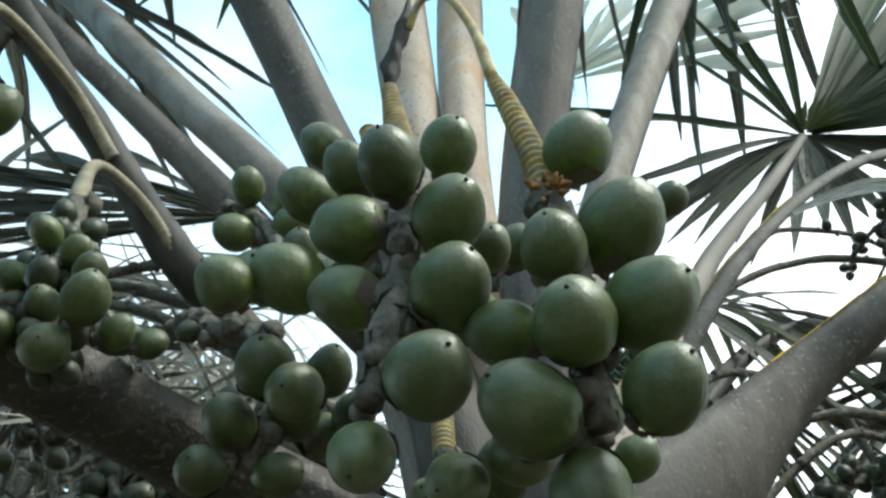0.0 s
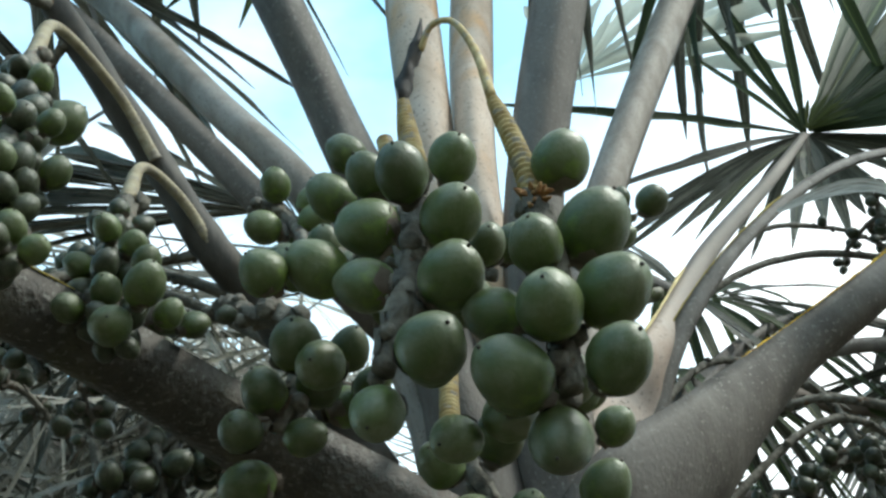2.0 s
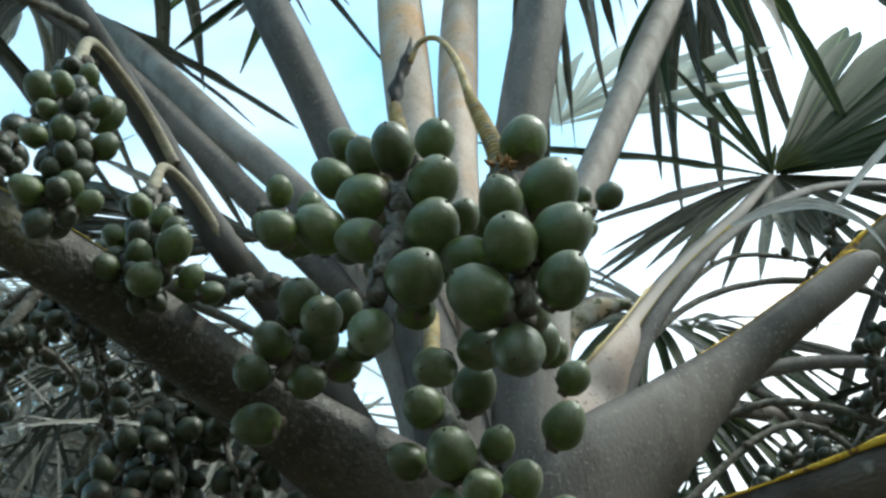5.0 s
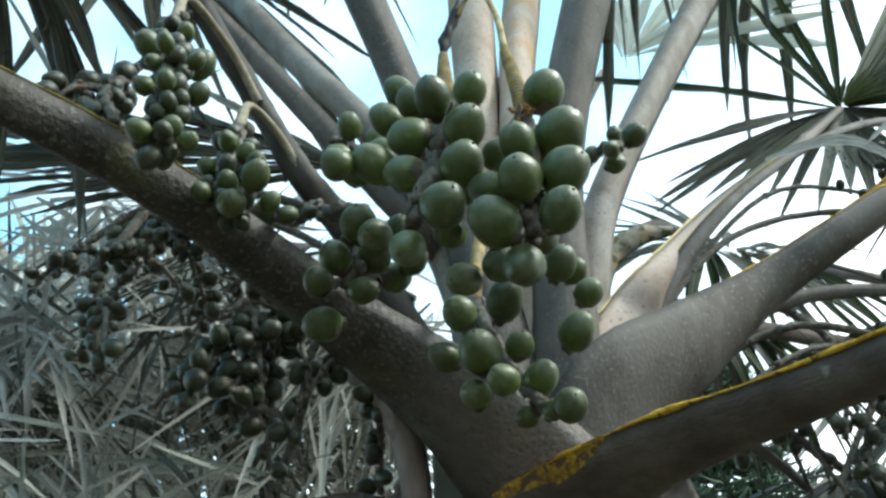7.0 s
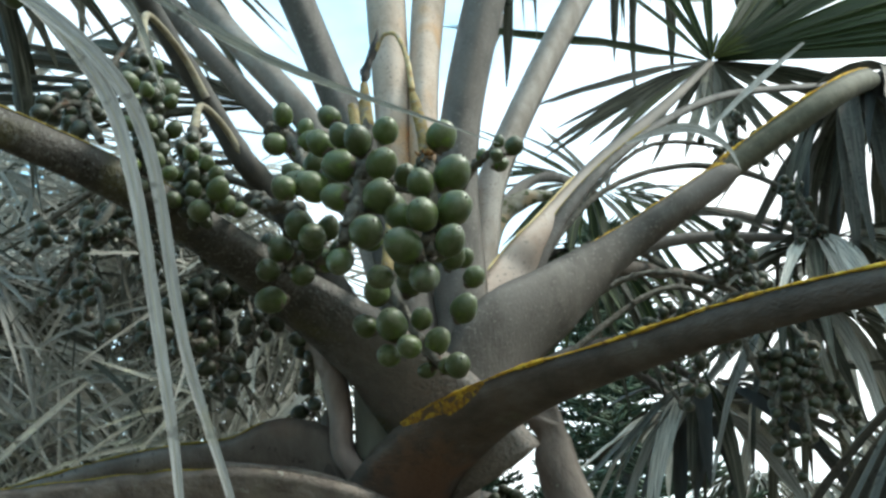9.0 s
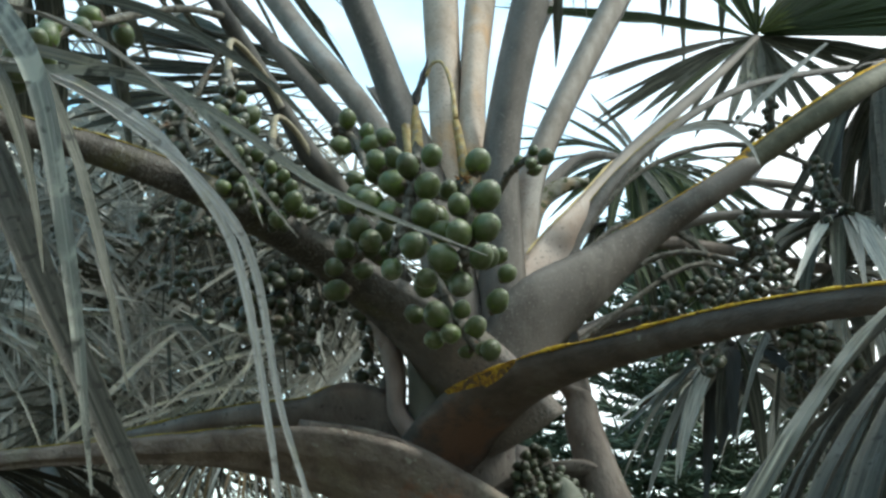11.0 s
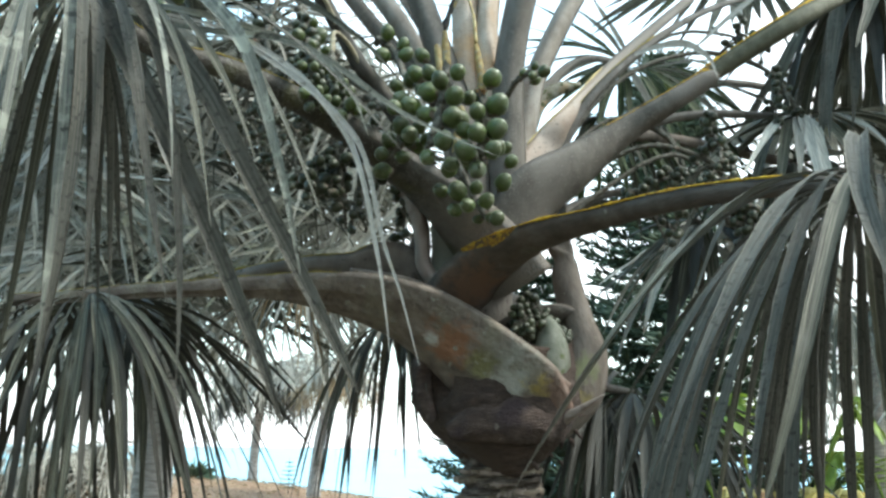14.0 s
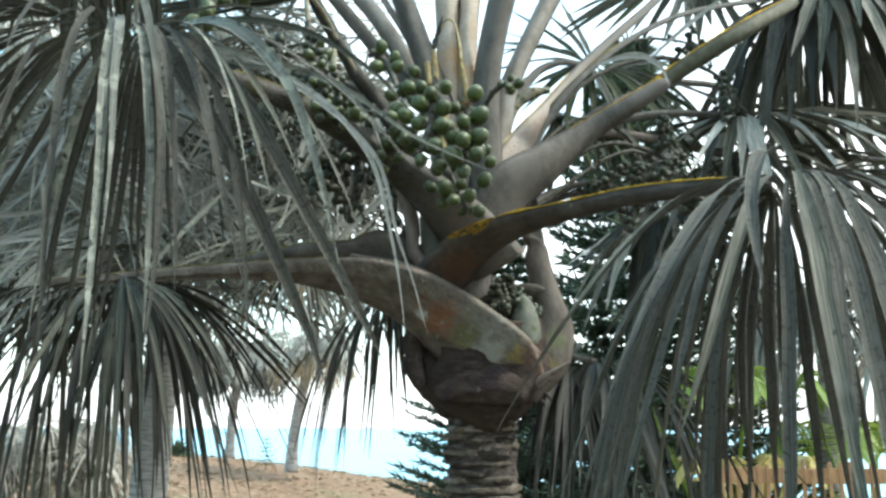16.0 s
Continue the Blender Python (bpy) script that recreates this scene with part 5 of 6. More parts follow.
fruit_stalk(palm, [(0.042, 0.58, 2.50, 0.0055), (0.044, 0.565, 2.45, 0.0085), (0.048, 0.54, 2.395, 0.0095), (0.043, 0.515, 2.331, 0.0085), (0.040, 0.50, 2.285, 0.0085), (0.030, 0.48, 2.228, 0.0085),
                   (0.016, 0.47, 2.178, 0.008)], first, label="scaly grey fruit stalk hung with large green fruits", ringed=3, seed=1)
second = [
    (0.153, 0.467, 2.333, 0.0209), (0.120, 0.436, 2.244, 0.0183), (0.164, 0.454, 2.266, 0.0233), (0.120, 0.421, 2.190, 0.0201), (0.162, 0.432, 2.202, 0.0222),
    (0.091, 0.471, 2.213, 0.0186), (0.094, 0.439, 2.156, 0.0226), (0.154, 0.417, 2.150, 0.0196), (0.119, 0.459, 2.119, 0.0194),
]
pair = fruit_stalk(palm, [(0.116, 0.51, 2.432, 0.0052), (0.121, 0.50, 2.40, 0.0070), (0.128, 0.485, 2.345, 0.0080), (0.130, 0.475, 2.304, 0.0080), (0.134, 0.46, 2.248, 0.008), (0.130, 0.458, 2.186, 0.008),
                          (0.130, 0.452, 2.147, 0.0075)], second, label="scaly grey fruit stalk with a torn orange scar", ringed=4, seed=2)
bm = bmesh.new()
rod(bm, [(0.062, 0.575, 2.56, 0.0035), (0.075, 0.565, 2.582, 0.0032), (0.095, 0.553, 2.572, 0.0033), (0.110, 0.535, 2.515, 0.0040), (0.116, 0.515, 2.44, 0.0050)], 8, 8)
part("thin_neck", bm, RING_STALK, pair, "thin yellow arching neck")
bm = bmesh.new()
rod(bm, [(0.030, 0.585, 2.40, 0.0080), (0.026, 0.592, 2.44, 0.0080), (0.022, 0.60, 2.474, 0.0074)], 12, 40, rings=0.10, ring_pitch=0.0066)
part("cut_stub", bm, RING_STALK, pair, "short cut-off ringed stub")
bm = bmesh.new()
rod(bm, [(0.042, 0.58, 2.50, 0.0045), (0.046, 0.578, 2.53, 0.008), (0.058, 0.576, 2.562, 0.006), (0.066, 0.572, 2.60, 0.001)], 8, 6, wobble=0.8)
part("withered_tip", bm, DRY_TIP, pair, "black withered tip")
bm = bmesh.new()
scar = random.Random(3)
for k in range(14):
    a = scar.uniform(0, 6.28)
    o = V((0.128 + 0.008 * math.cos(a), 0.458 + 0.004 * math.sin(a), 2.298 + scar.uniform(-0.008, 0.004)))
    e = o + V((0.006 * math.cos(a), -0.003 + 0.004 * math.sin(a), scar.uniform(-0.004, 0.006)))
    rod(bm, [(*o, 0.0025), (*((o + e) / 2), 0.002), (*e, 0.0006)], 5, 2, wobble=0.5)
part("torn_scar", bm, RAW, pair, "torn orange fibrous scar")
third = [
    (0.200, 0.680, 2.209, 0.0167), (0.181, 0.668, 2.154, 0.0198), (0.103, 0.707, 2.219, 0.0225), (0.049, 0.679, 2.189, 0.0204), (0.116, 0.670, 2.141, 0.0162), (0.165, 0.655, 2.062, 0.0185),
    (0.071, 0.657, 2.129, 0.0225), (0.095, 0.650, 2.092, 0.0169), (0.064, 0.684, 2.090, 0.0175), (0.167, 0.645, 2.230, 0.0194), (0.139, 0.713, 2.119, 0.0194), (0.03, 0.69, 2.14, 0.017),
    (0.12, 0.72, 2.075, 0.012), (0.15, 0.70, 2.075, 0.012), (0.188, 0.70, 2.25, 0.015),
]
fruit_stalk(palm, [(0.072, 0.90, 2.43, 0.009), (0.066, 0.84, 2.34, 0.0095), (0.062, 0.80, 2.27, 0.0095), (0.082, 0.75, 2.195, 0.0085), (0.115, 0.72, 2.12, 0.0075), (0.145, 0.70, 2.072, 0.007)], third,
            label="grey fruit stalk with a yellow ringed neck and green fruits", ringed=3, seed=3)
fourth = [
    (-0.093, 0.644, 2.252, 0.0189), (-0.049, 0.664, 2.263, 0.0195), (-0.021, 0.646, 2.286, 0.0184), (-0.062, 0.612, 2.277, 0.0212), (-0.030, 0.713, 2.261, 0.0193), (-0.113, 0.687, 2.188, 0.0204),
    (-0.108, 0.628, 2.212, 0.0171), (-0.06, 0.66, 2.215, 0.016), (-0.005, 0.69, 2.27, 0.016),
]
fruit_stalk(palm, [(-0.195, 0.83, 2.43, 0.010), (-0.155, 0.77, 2.41, 0.010), (-0.122, 0.72, 2.367, 0.0095), (-0.078, 0.69, 2.34, 0.009), (-0.066, 0.67, 2.275, 0.0085), (-0.083, 0.66, 2.221, 0.008)], fourth,
            label="brown fruit stalk with dark green fruits", seed=4, extra=4)
fifth = [(-0.13, 0.872, 2.64, 0.0199), (-0.143, 0.865, 2.571, 0.0206), (-0.085, 0.86, 2.60, 0.017), (-0.075, 0.84, 2.56, 0.019), (-0.10, 0.90, 2.58, 0.017), (-0.05, 0.72, 2.44, 0.02), (-0.085, 0.70, 2.415, 0.018),
         (-0.02, 0.70, 2.40, 0.018), (0.10, 0.56, 2.325, 0.017), (0.125, 0.60, 2.35, 0.017), (0.145, 0.58, 2.32, 0.015), (-0.04, 0.60, 2.25, 0.02), (0.03, 0.60, 2.37, 0.02), (0.08, 0.55, 2.27, 0.02), (0.02, 0.58, 2.29, 0.019), (-0.06, 0.58, 2.33, 0.019),
         (0.13, 0.52, 2.24, 0.019), (0.10, 0.54, 2.17, 0.019), (0.14, 0.51, 2.18, 0.018), (0.06, 0.55, 2.16, 0.018)]
fruit_stalk(palm, [(-0.17, 0.92, 2.63, 0.008), (-0.14, 0.90, 2.63, 0.008), (-0.105, 0.87, 2.575, 0.008), (-0.06, 0.75, 2.45, 0.008), (0.02, 0.66, 2.38, 0.007), (0.11, 0.62, 2.33, 0.006)], fifth,
            label="grey fruit stalk behind the large fruits", seed=5)
sixth = [(0.283, 0.693, 2.446, 0.0159), (0.266, 0.761, 2.451, 0.013), (0.255, 0.72, 2.445, 0.012), (0.235, 0.76, 2.47, 0.011), (0.262, 0.725, 2.475, 0.010)]
fruit_stalk(palm, [(0.19, 0.86, 2.44, 0.007), (0.215, 0.80, 2.46, 0.007), (0.24, 0.75, 2.462, 0.006), (0.265, 0.72, 2.455, 0.005)], sixth, label="short grey fruit twig", seed=6)
# the arching fruit branch and its hanging twigs
bm = bmesh.new()
rod(bm, [(-0.02, 1.02, 2.30, 0.026), (-0.15, 0.9, 2.483, 0.023), (-0.198, 0.85, 2.534, 0.022), (-0.263, 0.80, 2.639, 0.020), (-0.354, 0.70, 2.782, 0.018), (-0.41, 0.65, 2.86, 0.014), (-0.55, 0.5, 2.98, 0.010)], 12, 8, wobble=0.2)
part("fruit_branch", bm, BRANCH, palm, "dark arching fruit branch")
seventh = [(-0.286, 0.472, 2.443, 0.0146), (-0.252, 0.540, 2.473, 0.0186), (-0.258, 0.502, 2.488, 0.0104), (-0.273, 0.468, 2.410, 0.0094), (-0.239, 0.436, 2.351, 0.0105), (-0.245, 0.43, 2.40, 0.010),
           (-0.23, 0.45, 2.30, 0.012), (-0.27, 0.45, 2.36, 0.011), (-0.215, 0.47, 2.36, 0.011), (-0.22, 0.46, 2.40, 0.010), (-0.26, 0.44, 2.29, 0.012), (-0.21, 0.45, 2.28, 0.010)]
fruit_stalk(palm, [(-0.255, 0.785, 2.625, 0.0075), (-0.292, 0.735, 2.69, 0.0062), (-0.322, 0.63, 2.69, 0.0062), (-0.304, 0.565, 2.577, 0.0088), (-0.273, 0.50, 2.455, 0.0115), (-0.245, 0.465, 2.351, 0.0112), (-0.238, 0.46, 2.285, 0.010)], seventh,
            label="grey knobbly fruit stalk hanging from a curled neck", ringed=4, neck=NECK, seed=7, knob=2, extra=40)
eighth = [(-0.170, 0.554, 2.311, 0.0160), (-0.198, 0.565, 2.283, 0.0158), (-0.198, 0.70, 2.36, 0.0165), (-0.225, 0.60, 2.40, 0.012), (-0.20, 0.60, 2.38, 0.012), (-0.25, 0.61, 2.37, 0.012), (-0.18, 0.58, 2.35, 0.012),
          (-0.24, 0.58, 2.31, 0.012), (-0.17, 0.62, 2.32, 0.012), (-0.215, 0.59, 2.33, 0.013), (-0.165, 0.68, 2.34, 0.013), (-0.27, 0.63, 2.35, 0.011)]
fruit_stalk(palm, [(-0.190, 0.845, 2.52, 0.0075), (-0.225, 0.80, 2.575, 0.0062), (-0.252, 0.74, 2.578, 0.006), (-0.25, 0.70, 2.503, 0.0095), (-0.238, 0.66, 2.422, 0.0118), (-0.225, 0.62, 2.35, 0.0105), (-0.21, 0.60, 2.30, 0.009)], eighth,
            label="grey fruit stalk hanging from a curled neck", ringed=4, neck=NECK, seed=8, knob=2, extra=55)
loose_bunch(palm, [(-0.345, 0.71, 2.765, 0.006), (-0.385, 0.72, 2.70, 0.006), (-0.40, 0.66, 2.58, 0.007), (-0.385, 0.58, 2.47, 0.007), (-0.34, 0.54, 2.39, 0.006)], 18, 0.010, 0.0165, 0.05, 31, "grey fruit stalk with small fruits")
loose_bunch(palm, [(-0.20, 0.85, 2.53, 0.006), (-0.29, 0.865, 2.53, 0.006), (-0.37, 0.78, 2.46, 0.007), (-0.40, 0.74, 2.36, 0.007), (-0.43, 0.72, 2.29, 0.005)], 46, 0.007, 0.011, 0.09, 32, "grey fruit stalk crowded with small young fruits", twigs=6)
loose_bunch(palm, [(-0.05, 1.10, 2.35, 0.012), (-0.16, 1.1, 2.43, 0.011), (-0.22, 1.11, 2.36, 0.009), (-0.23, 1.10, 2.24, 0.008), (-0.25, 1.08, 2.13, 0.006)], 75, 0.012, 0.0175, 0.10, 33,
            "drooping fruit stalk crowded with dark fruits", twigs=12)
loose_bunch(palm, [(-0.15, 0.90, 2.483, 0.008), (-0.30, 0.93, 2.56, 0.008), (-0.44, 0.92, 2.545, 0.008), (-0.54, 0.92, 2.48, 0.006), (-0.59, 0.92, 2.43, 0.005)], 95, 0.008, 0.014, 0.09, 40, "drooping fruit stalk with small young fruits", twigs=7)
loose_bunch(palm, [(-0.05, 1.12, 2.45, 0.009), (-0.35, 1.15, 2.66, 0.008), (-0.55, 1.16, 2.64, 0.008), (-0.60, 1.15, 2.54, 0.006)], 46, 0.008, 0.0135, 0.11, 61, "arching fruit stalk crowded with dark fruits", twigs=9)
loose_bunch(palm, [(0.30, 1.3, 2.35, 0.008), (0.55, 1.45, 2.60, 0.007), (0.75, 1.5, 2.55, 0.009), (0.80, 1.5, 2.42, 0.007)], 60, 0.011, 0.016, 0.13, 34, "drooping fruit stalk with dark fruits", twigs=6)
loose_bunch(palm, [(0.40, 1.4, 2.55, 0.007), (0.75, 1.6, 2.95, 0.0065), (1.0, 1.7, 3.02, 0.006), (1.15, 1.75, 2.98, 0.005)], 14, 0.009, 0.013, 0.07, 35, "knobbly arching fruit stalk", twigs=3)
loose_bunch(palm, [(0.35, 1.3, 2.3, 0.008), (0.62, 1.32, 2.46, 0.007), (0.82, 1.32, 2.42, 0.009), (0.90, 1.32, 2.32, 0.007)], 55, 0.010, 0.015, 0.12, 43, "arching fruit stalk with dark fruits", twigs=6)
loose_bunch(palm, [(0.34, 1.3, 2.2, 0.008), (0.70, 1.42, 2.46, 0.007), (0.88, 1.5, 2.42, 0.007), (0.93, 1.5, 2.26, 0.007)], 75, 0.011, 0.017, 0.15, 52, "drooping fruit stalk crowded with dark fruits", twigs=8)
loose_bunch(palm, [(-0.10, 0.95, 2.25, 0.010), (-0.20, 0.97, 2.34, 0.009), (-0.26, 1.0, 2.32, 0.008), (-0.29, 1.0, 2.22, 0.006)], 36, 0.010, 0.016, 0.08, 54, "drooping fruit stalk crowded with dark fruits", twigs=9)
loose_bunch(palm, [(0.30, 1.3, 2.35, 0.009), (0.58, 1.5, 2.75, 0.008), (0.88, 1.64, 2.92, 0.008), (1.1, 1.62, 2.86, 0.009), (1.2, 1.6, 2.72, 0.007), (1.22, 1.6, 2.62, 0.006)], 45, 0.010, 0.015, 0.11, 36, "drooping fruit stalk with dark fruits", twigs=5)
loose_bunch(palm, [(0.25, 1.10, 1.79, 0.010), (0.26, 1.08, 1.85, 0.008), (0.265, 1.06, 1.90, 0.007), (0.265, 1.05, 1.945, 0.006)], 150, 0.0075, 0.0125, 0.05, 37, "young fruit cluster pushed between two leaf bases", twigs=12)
loose_bunch(palm, [(-0.36, 0.69, 2.79, 0.008), (-0.42, 0.56, 2.72, 0.007), (-0.50, 0.33, 2.52, 0.008), (-0.52, 0.28, 2.45, 0.006)], 10, 0.016, 0.02, 0.04, 38, "fruit stalk with green fruits high beside the leaf", meshes=FRUITS, twigs=1)

# ---- ground, sea and the far things ----


def hill(x, y):
    near = 0.16 * noise.noise(V((x * 0.13, y * 0.13, 0)))
    rise = 1.04 * math.exp(-(((x + 6.5) / 6.5) ** 2) - ((y - 14.5) / 6.0) ** 2)
    fall = -9.0 * max(0.0, min(1.0, (y - 17 - 0.1 * x) / 22)) ** 1.4
    return near * 0.3 + rise + fall


bm = bmesh.new()
xs = [-1500, -400, -120, -60] + [-40 + i * 1.25 for i in range(65)] + [60, 120, 400, 1500]
ys = [-1500, -300, -60, -20] + [-10 + i * 1.0 for i in range(60)] + [70, 120, 300, 1200, 2500]
grid = [[bm.verts.new((x, y, hill(x, y) if y < 50 else -9.5)) for x in xs] for y in ys]
for a, b in zip(grid, grid[1:]):
    for j in range(len(xs) - 1):
        bm.faces.new((a[j], a[j + 1], b[j + 1], b[j]))
tagged(finish("ground", bm, SOIL), "dry slope of brown grass and fallen leaf litter", "ground", kind="structure")
# grass seen only at its far edge; the unseen rest is added to cut bounce
bm = bmesh.new()
lawn = []
for j in range(24):
    y = -16 + j
    row = []
    for i in range(33):
        x = -16 + i
        edge = 0.8 * noise.noise(V((x * 0.4, y * 0.4, 5)))
        yy = min(y, 6.3 + 0.22 * max(0.0, x) + edge) if j == 23 else y
        row.append(bm.verts.new((x + 0.3 * edge, yy, hill(x, yy) + 0.02)))
    lawn.append(row)
for a, b in zip(lawn, lawn[1:]):
    for j in range(32):
        bm.faces.new((a[j], a[j + 1], b[j + 1], b[j]))
tagged(finish("lawn", bm, LAWN), "patchy dry olive grass, its unseen near part added to cut bounced light", "grass", kind="structure")
bm = bmesh.new()
for x0, x1 in ((-4500, 4500),):
    vs = [bm.verts.new(p) for p in ((x0, 18, -7.0), (x1, 18, -7.0), (x1, 4900, -7.0), (x0, 4900, -7.0))]
    bm.faces.new(vs)
tagged(finish("water", bm, WATER, smooth=False), "pale blue calm sea beyond the slope", "sea", kind="structure")


def plain_palm(x, y, z, height, r, lean, crown_r, leaves, seed, mats, label, droop=2.8, spread=158, count=40, thin=0.9):
    """A neighbouring palm: ringed trunk and a crown of drooping fans, one mesh a leaf."""
    rng = random.Random(seed)
    root = tagged(new("palm_tree"), label, "palm tree", "palms on the slope")
    bm = bmesh.new()
    loops = []
    n = int(height * 14)
    for i in range(n + 1):
        f = i / n
        c = V((x + lean[0] * f * f, y + lean[1] * f * f, z - 0.15 + (height + 0.15) * f))
        rr = r * (1.25 - 0.25 * min(1, f * 5) - 0.12 * f) * (1 + 0.05 * ((i % 2) - 0.5))
        loops.append([c + V((rr * math.cos(a), rr * math.sin(a), 0.006 * noise.noise(V((a * 2, i * 0.7, seed))))) for a in (2 * math.pi * j / 18 for j in range(18))])
    skin(bm, loops)
    part("trunk", bm, FAR_TRUNK, root, "pale grey ringed trunk")
    top = V((x + lean[0], y + lean[1], z + height))
    for k in range(leaves):
        a = 2.4 * k + rng.uniform(-0.3, 0.3)
        f = k / leaves
        up = 0.9 - 1.5 * f
        d = V((math.cos(a), math.sin(a), up)).normalized()
        L = crown_r * rng.uniform(0.8, 1.1) * 0.8
        hub = top + d * L + V((0, 0, -0.12 * L))
        bm = bmesh.new()
        rod(bm, [(*top, 0.04), (*(top + d * L * 0.5 + V((0, 0, 0.05))), 0.022), (*hub, 0.012)], 6, 4)
        fan(None, hub, d + V((0, 0, -0.35)), V((0, 0, 1)) - d * 0.3, crown_r * rng.uniform(0.8, 1.05), count, spread, droop * rng.uniform(0.15, 0.9), None, rng, costa=0.2, fuse=0.26, width=thin, limp=0.7, joined=bm)
        part("leaf", bm, mats[0] if f < 0.6 else mats[1], root)
    return root


neighbour = plain_palm(-1.60, 3.3, 0.05, 3.35, 0.105, (0.16, 0.1), 1.15, 9, 41, (GREY_DRY, GREY_DRY), "palm with a pale ringed trunk and grey drooping dead leaves", thin=0.55)
trng = random.Random(91)
for k in range(135):
    o = V((trng.uniform(-2.5, -0.30), trng.uniform(2.3, 3.6), trng.uniform(2.2, 3.6)))
    bm = bmesh.new()
    main = trng.uniform(-0.4, 3.5)
    for i in range(26):
        a = main + trng.gauss(0, 0.55)
        d = V((math.cos(a), trng.uniform(-0.5, 0.3), -abs(math.sin(a)) if trng.random() < 0.8 else math.sin(a)))
        p = o + V((trng.gauss(0, 0.10), trng.gauss(0, 0.06), trng.gauss(0, 0.08)))
        strip(bm, p, d, V((d.z, 0.5 * trng.uniform(-1, 1), -d.x)), trng.uniform(0.25, 0.7), trng.uniform(0.010, 0.024), trng.uniform(0, 0.8), 0.2, 0.3, steps=6, twist=trng.uniform(-1, 1), start=0.5)
    part("dead_leaf", bm, (GREY_DRY, GREY_DRY, GREY_DRY, PALE_LEAF, LEAF, GREY_DRY)[trng.randrange(6)], neighbour)
plain_palm(-4.25, 16, 0.95, 1.85, 0.09, (0.15, 0), 0.8, 40, 42, (GREY_DRY, DARK_DRY), "distant palm with a straw-coloured skirt of dead leaves")
plain_palm(-2.45, 12.6, 0.93, 1.72, 0.092, (0.32, 0), 0.52, 34, 43, (GREY_DRY, DRY_LEAF), "distant palm leaning, with a straw-coloured skirt of dead leaves")
plain_palm(-5.2, 7.0, 0.35, 2.9, 0.11, (0.2, 0), 1.3, 18, 44, (GREY_DRY, LEAF), "palm with grey drooping leaves")
plain_palm(-3.5, 4.4, 0.15, 3.9, 0.10, (-0.2, 0.3), 1.3, 44, 47, (GREY_DRY, DRY_LEAF), "palm crowded with grey and straw-coloured dead leaves")
plain_palm(-4.0, 5.6, 0.2, 3.3, 0.11, (0.1, 0), 1.25, 16, 45, (GREY_DRY, GREY_DRY), "palm crowded with grey dead leaves")
plain_palm(-4.3, 8.0, 0.40, 0.85, 0.10, (0.1, 0), 0.75, 34, 49, (GREY_DRY, LEAF), "low palm smothered in grey dead leaves", thin=0.55)
plain_palm(4.2, 8.5, -0.1, 2.9, 0.11, (0.1, 0), 1.3, 18, 46, (LEAF, GREY_DRY), "palm with dark drooping leaves beside the conifer")


def conifer(x, y, z, height, reach, seed, label, tiers=22, arms=8, thick=0.016):
    """A tiered conifer: straight trunk, whorls of level branches with upcurved needle sprays."""
    rng = random.Random(seed)
    root = tagged(new("conifer"), label, "conifer", "conifers")
    bm = bmesh.new()
    s = height / 5
    rod(bm, [(x, y, z - 0.1, 0.09 * s), (x, y, z + height * 0.6, 0.05 * s), (x, y, z + height, 0.008 * s)], 8, 4)
    part("trunk", bm, DARK_PETIOLE, root)
    for k in range(tiers):
        f = k / tiers
        zz = z + height * (0.03 + 0.95 * f)
        R = reach * (1 - f) ** 0.75 + 0.05 * s
        bm = bmesh.new()
        for j in range(arms):
            a = 2 * math.pi * (j + 0.37 * k) / arms + rng.uniform(-0.15, 0.15)
            d = V((math.cos(a), math.sin(a), 0))
            L = R * rng.uniform(0.7, 1.08)
            o = V((x, y, zz + rng.uniform(-0.06, 0.06) * s))
            pts = [(*o, 0.012 * s), (*(o + d * L * 0.5 + V((0, 0, -0.08 * L))), 0.009 * s), (*(o + d * L + V((0, 0, 0.06 * L))), 0.005 * s)]
            rod(bm, pts, 5, 4)
            rows = spline(pts, max(4, int(L / s * 7)))
            t = V((-d.y, d.x, 0))
            for i in range(2, len(rows)):
                p = V(rows[i][:3])
                for sd in (-1, -0.6, 0, 0.3, 0.7, 1):
                    e = p + (t * sd * rng.uniform(0.6, 1.2) + d * rng.uniform(0.2, 0.8) + V((0, 0, rng.uniform(-0.15, 0.6)))) * 0.15 * s * rng.uniform(0.6, 1.5)
                    rod(bm, [(*p, thick * 0.55 * s), (*((p + e) / 2 + V((0, 0, -0.012 * s))), thick * 0.6 * s), (*e, 0.003 * s)], 3, 2, wobble=0.6)
        part("branch_whorl", bm, NEEDLE, root)
    return root


conifer(2.2, 8.6, -0.2, 6.4, 1.85, 51, "tall dark green tiered conifer behind the palm", tiers=32, arms=10, thick=0.021)
conifer(0.75, 9.2, -0.3, 4.2, 1.75, 52, "dark green tiered conifer behind the palm trunk", tiers=24, arms=10, thick=0.023)
conifer(-3.05, 13.6, 0.86, 0.48, 0.21, 53, "small young conifer on the crest of the slope", tiers=7, arms=6, thick=0.028)

# the timber fence
fence = tagged(new("fence"), "low orange-brown timber picket fence", "fence")
fx0, fx1, fy0, fy1 = 2.3, 7.9, 6.0, 5.2
bmp = bmesh.new()
bmesh.ops.create_cube(bmp, size=1)
for v in bmp.verts:
    if v.co.z > 0:
        v.co.x *= 0.8
    v.co = V((v.co.x * 0.036, v.co.y * 0.02, v.co.z * 1.18 + 0.59))
bmesh.ops.bevel(bmp, geom=bmp.edges[:], offset=0.004, segments=1, affect="EDGES")
picket = bpy.data.meshes.new("picket")
bmp.to_mesh(picket)
bmp.free()
picket.materials.append(WOOD)
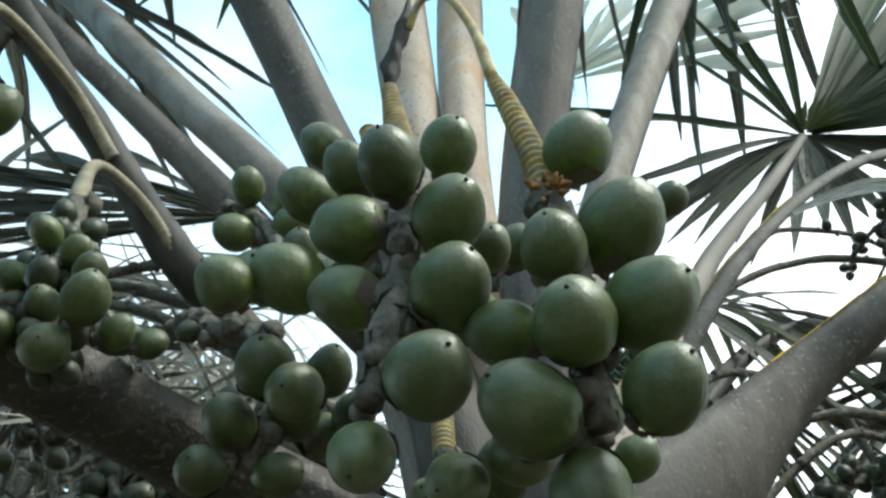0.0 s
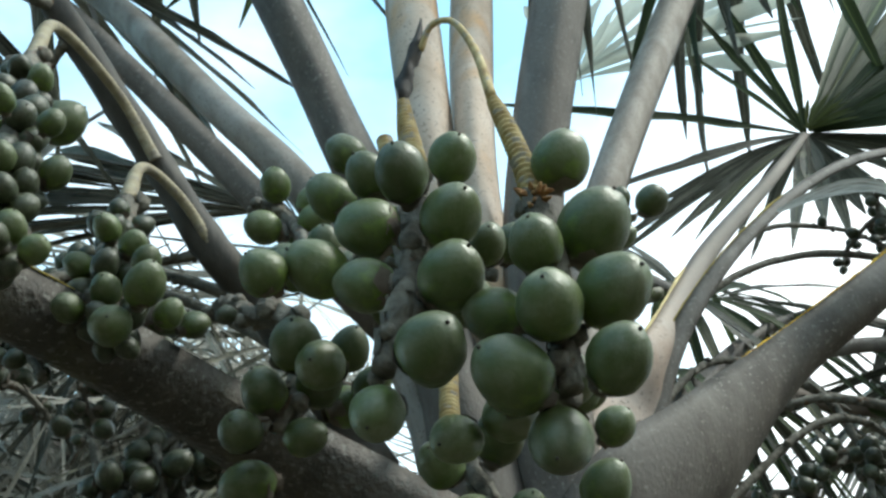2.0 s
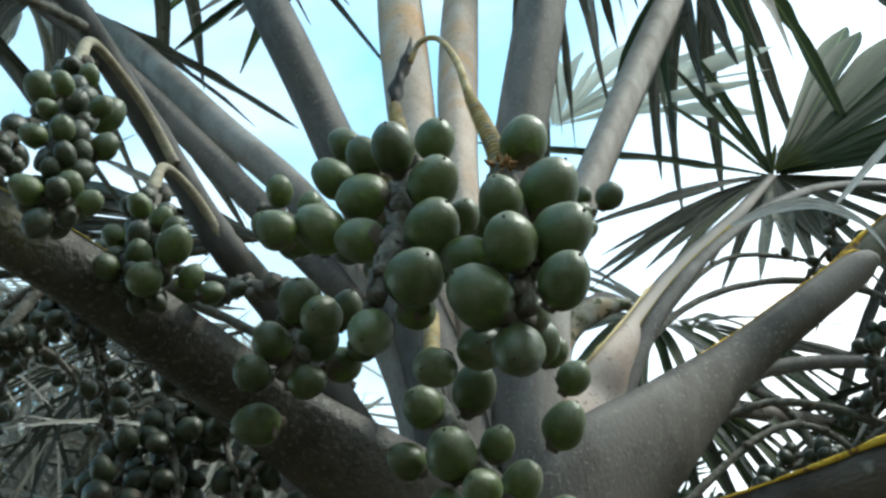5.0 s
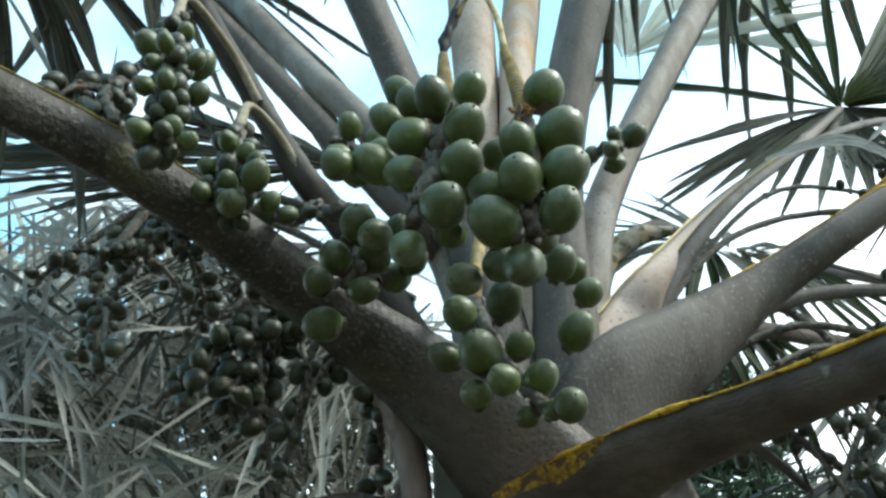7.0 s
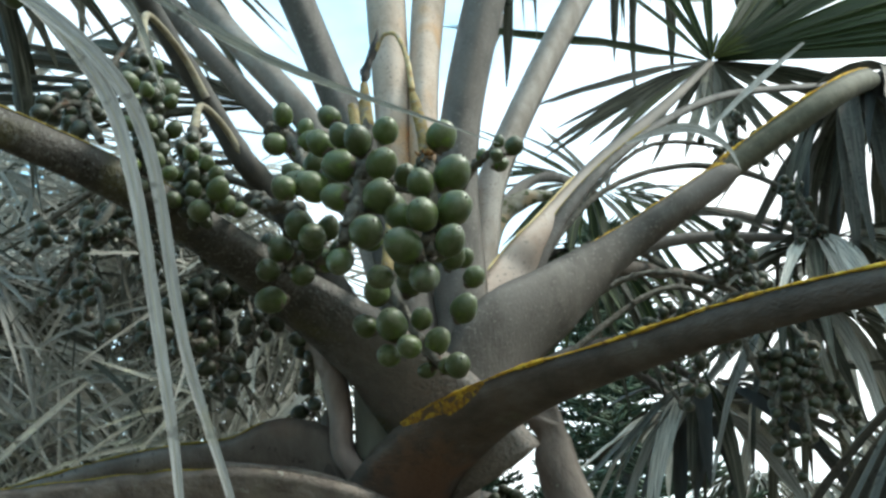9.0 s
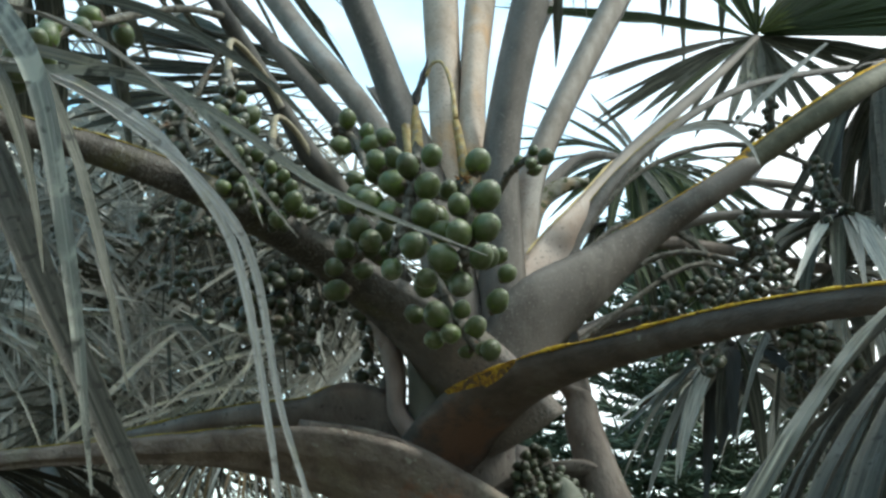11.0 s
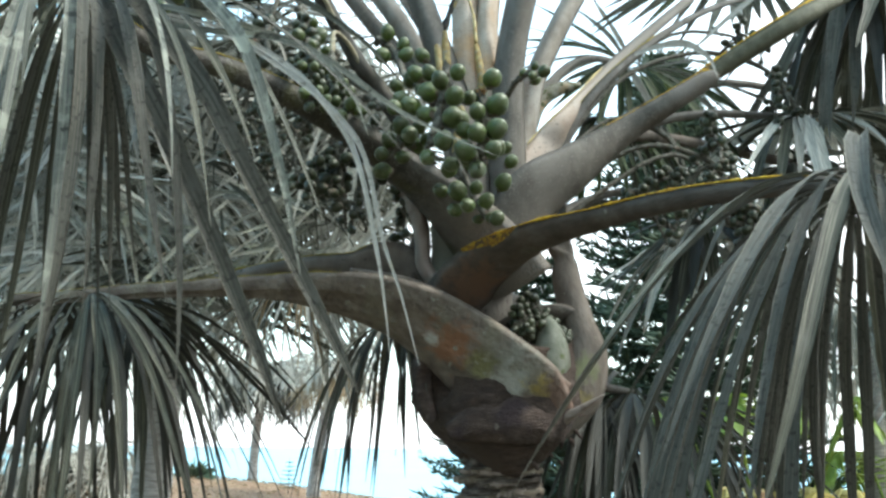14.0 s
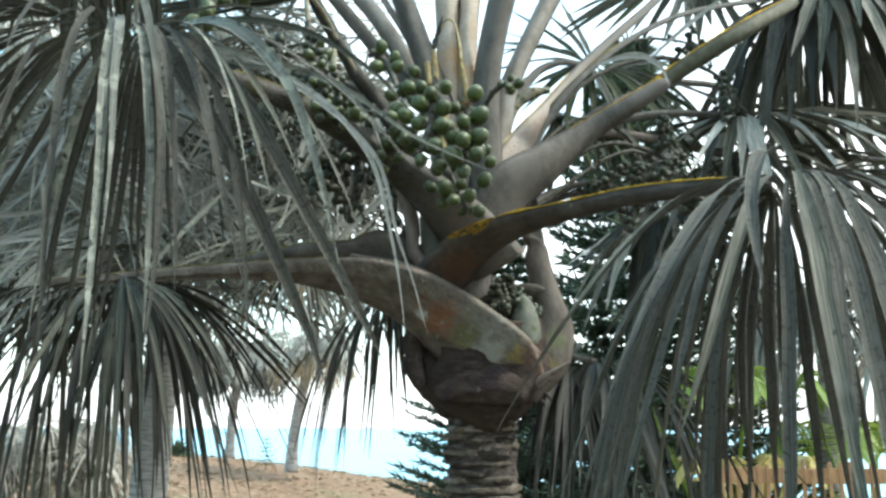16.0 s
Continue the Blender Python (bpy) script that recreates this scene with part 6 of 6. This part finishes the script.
prng = random.Random(8)
for i in range(80):
    f = i / 79
    ob = new("picket", picket)
    ob.parent = fence
    ob.matrix_basis = Matrix.LocRotScale(V((fx0 + (fx1 - fx0) * f, fy0 + (fy1 - fy0) * f - 0.035, 0.0)), Euler((0, prng.uniform(-0.02, 0.02), math.atan2(fy1 - fy0, fx1 - fx0))), (1, 1, prng.uniform(0.95, 1.04)))
for z in (0.45, 1.08):
    bm = bmesh.new()
    d = V((fx1 - fx0, fy1 - fy0, 0)).normalized()
    t = V((-d.y, d.x, 0)) * 0.02
    loops = [[p + t * a + V((0, 0, z + b)) for a, b in ((-1, -0.06), (1, -0.06), (1, 0.06), (-1, 0.06))] for p in (V((fx0 - 0.1, fy0, 0)), V((fx1 + 0.1, fy1, 0)))]
    skin(bm, loops)
    part("rail", bm, WOOD, fence, smooth=False)

# low leafy shrubs
def shrub(x, y, z, wide, high, count, mat, seed, label):
    """A low shrub: many small leaves standing out from a dome of short stems."""
    root = tagged(new("shrub"), label, "shrub")
    rng = random.Random(seed)
    bm = bmesh.new()
    for k in range(count):
        a, b = rng.uniform(0, 6.28), rng.uniform(0.1, 1.4)
        d = V((math.cos(a) * math.cos(b), math.sin(a) * math.cos(b), math.sin(b)))
        f = rng.uniform(0.3, 0.75)
        o = V((x + d.x * wide * f, y + d.y * wide * f, z + d.z * high * f))
        strip(bm, o, d, d.orthogonal(), rng.uniform(0.14, 0.34), 0.05, 0.4, 0.4, 0.3, steps=4)
    part("crown", bm, mat, root)


shrub(-4.9, 14.5, hill(-4.9, 14.5) - 0.03, 0.3, 0.1, 160, NEEDLE, 57, "low dark green shrub on the crest of the slope")
shrub(0.25, 8.2, hill(0.25, 8.2) - 0.05, 0.75, 0.55, 420, BUSH, 58, "low green shrub at the foot of the conifer")
shrub(3.35, 7.9, -0.05, 0.8, 1.75, 520, BUSH, 59, "leafy green shrub behind the fence")

# unseen palms added behind the path to block low sky light and ground bounce
for x, y, h, sd in ((-3.2, -4.2, 3.6, 71), (0.3, -5.0, 4.2, 72), (3.6, -4.0, 3.4, 73), (-5.0, -1.0, 3.4, 74), (5.2, 0.3, 3.4, 75)):
    plain_palm(x, y, 0.0, h, 0.12, (0.1, 0.1), 1.6, 22, sd, (LEAF, GREY_DRY), "unseen palm added to block low light, with dark drooping leaves", count=24)

# feather-leaved palms behind the fence


def frond_palm(x, y, z, height, length, count, mat, seed, label):
    rng = random.Random(seed)
    root = tagged(new("palm_plant"), label, "palm plant")
    for k in range(count):
        a = 2.4 * k
        d = V((math.cos(a), math.sin(a), 2.4)).normalized()
        pts = [(x, y, z, 0.02), (*(V((x, y, z)) + d * height), 0.014), (*(V((x, y, z)) + d * height + V((d.x, d.y, 0.2)) * length * 0.6), 0.009), (*(V((x, y, z)) + d * height + V((d.x, d.y, -0.15)) * length * 1.2), 0.003)]
        bm = bmesh.new()
        rod(bm, pts, 5, 8)
        rows = spline(pts, 14)
        q, t = tangents(rows)
        for i in range(12, len(q) - 1):
            s = t[i].cross(V((0, 0, 1))).normalized()
            for sd in (-1, 1):
                strip(bm, q[i], s * sd + t[i] * 0.6 + V((0, 0, 0.15)), t[i], length * 0.36 * rng.uniform(0.8, 1.1), 0.022, 0.9, 0.2, 0.2, steps=5)
        part("frond", bm, mat, root)
    return root


frond_palm(2.72, 7.5, -0.05, 2.05, 0.62, 8, LIME, 61, "lime green feather palm behind the fence")
frond_palm(2.72, 6.7, -0.05, 1.25, 0.42, 9, YELLOW_FROND, 62, "yellowing feather palm behind the fence")
frond_palm(4.1, 7.4, -0.05, 1.55, 0.8, 9, LIME, 63, "lime green feather palm behind the fence")

# fallen leaves on the slope
bm = bmesh.new()
lrng = random.Random(81)
for k in range(9000):
    x, y = lrng.uniform(-10, 4), lrng.uniform(4.5, 16.5)
    z = hill(x, y)
    a, L, w = lrng.uniform(0, 6.28), lrng.uniform(0.02, 0.08), lrng.uniform(0.008, 0.026)
    d, t = V((math.cos(a), math.sin(a), 0)) * L, V((-math.sin(a), math.cos(a), 0)) * w
    o = V((x, y, z + 0.012))
    vs = [bm.verts.new(p) for p in (o - d, o + t + V((0, 0, lrng.uniform(0.005, 0.03))), o + d, o - t + V((0, 0, lrng.uniform(0, 0.02))))]
    bm.faces.new(vs)
tagged(finish("leaf_litter", bm, DRY_LEAF, smooth=False), "dry fallen leaves strewn over the slope", "leaf litter", kind="stuff")
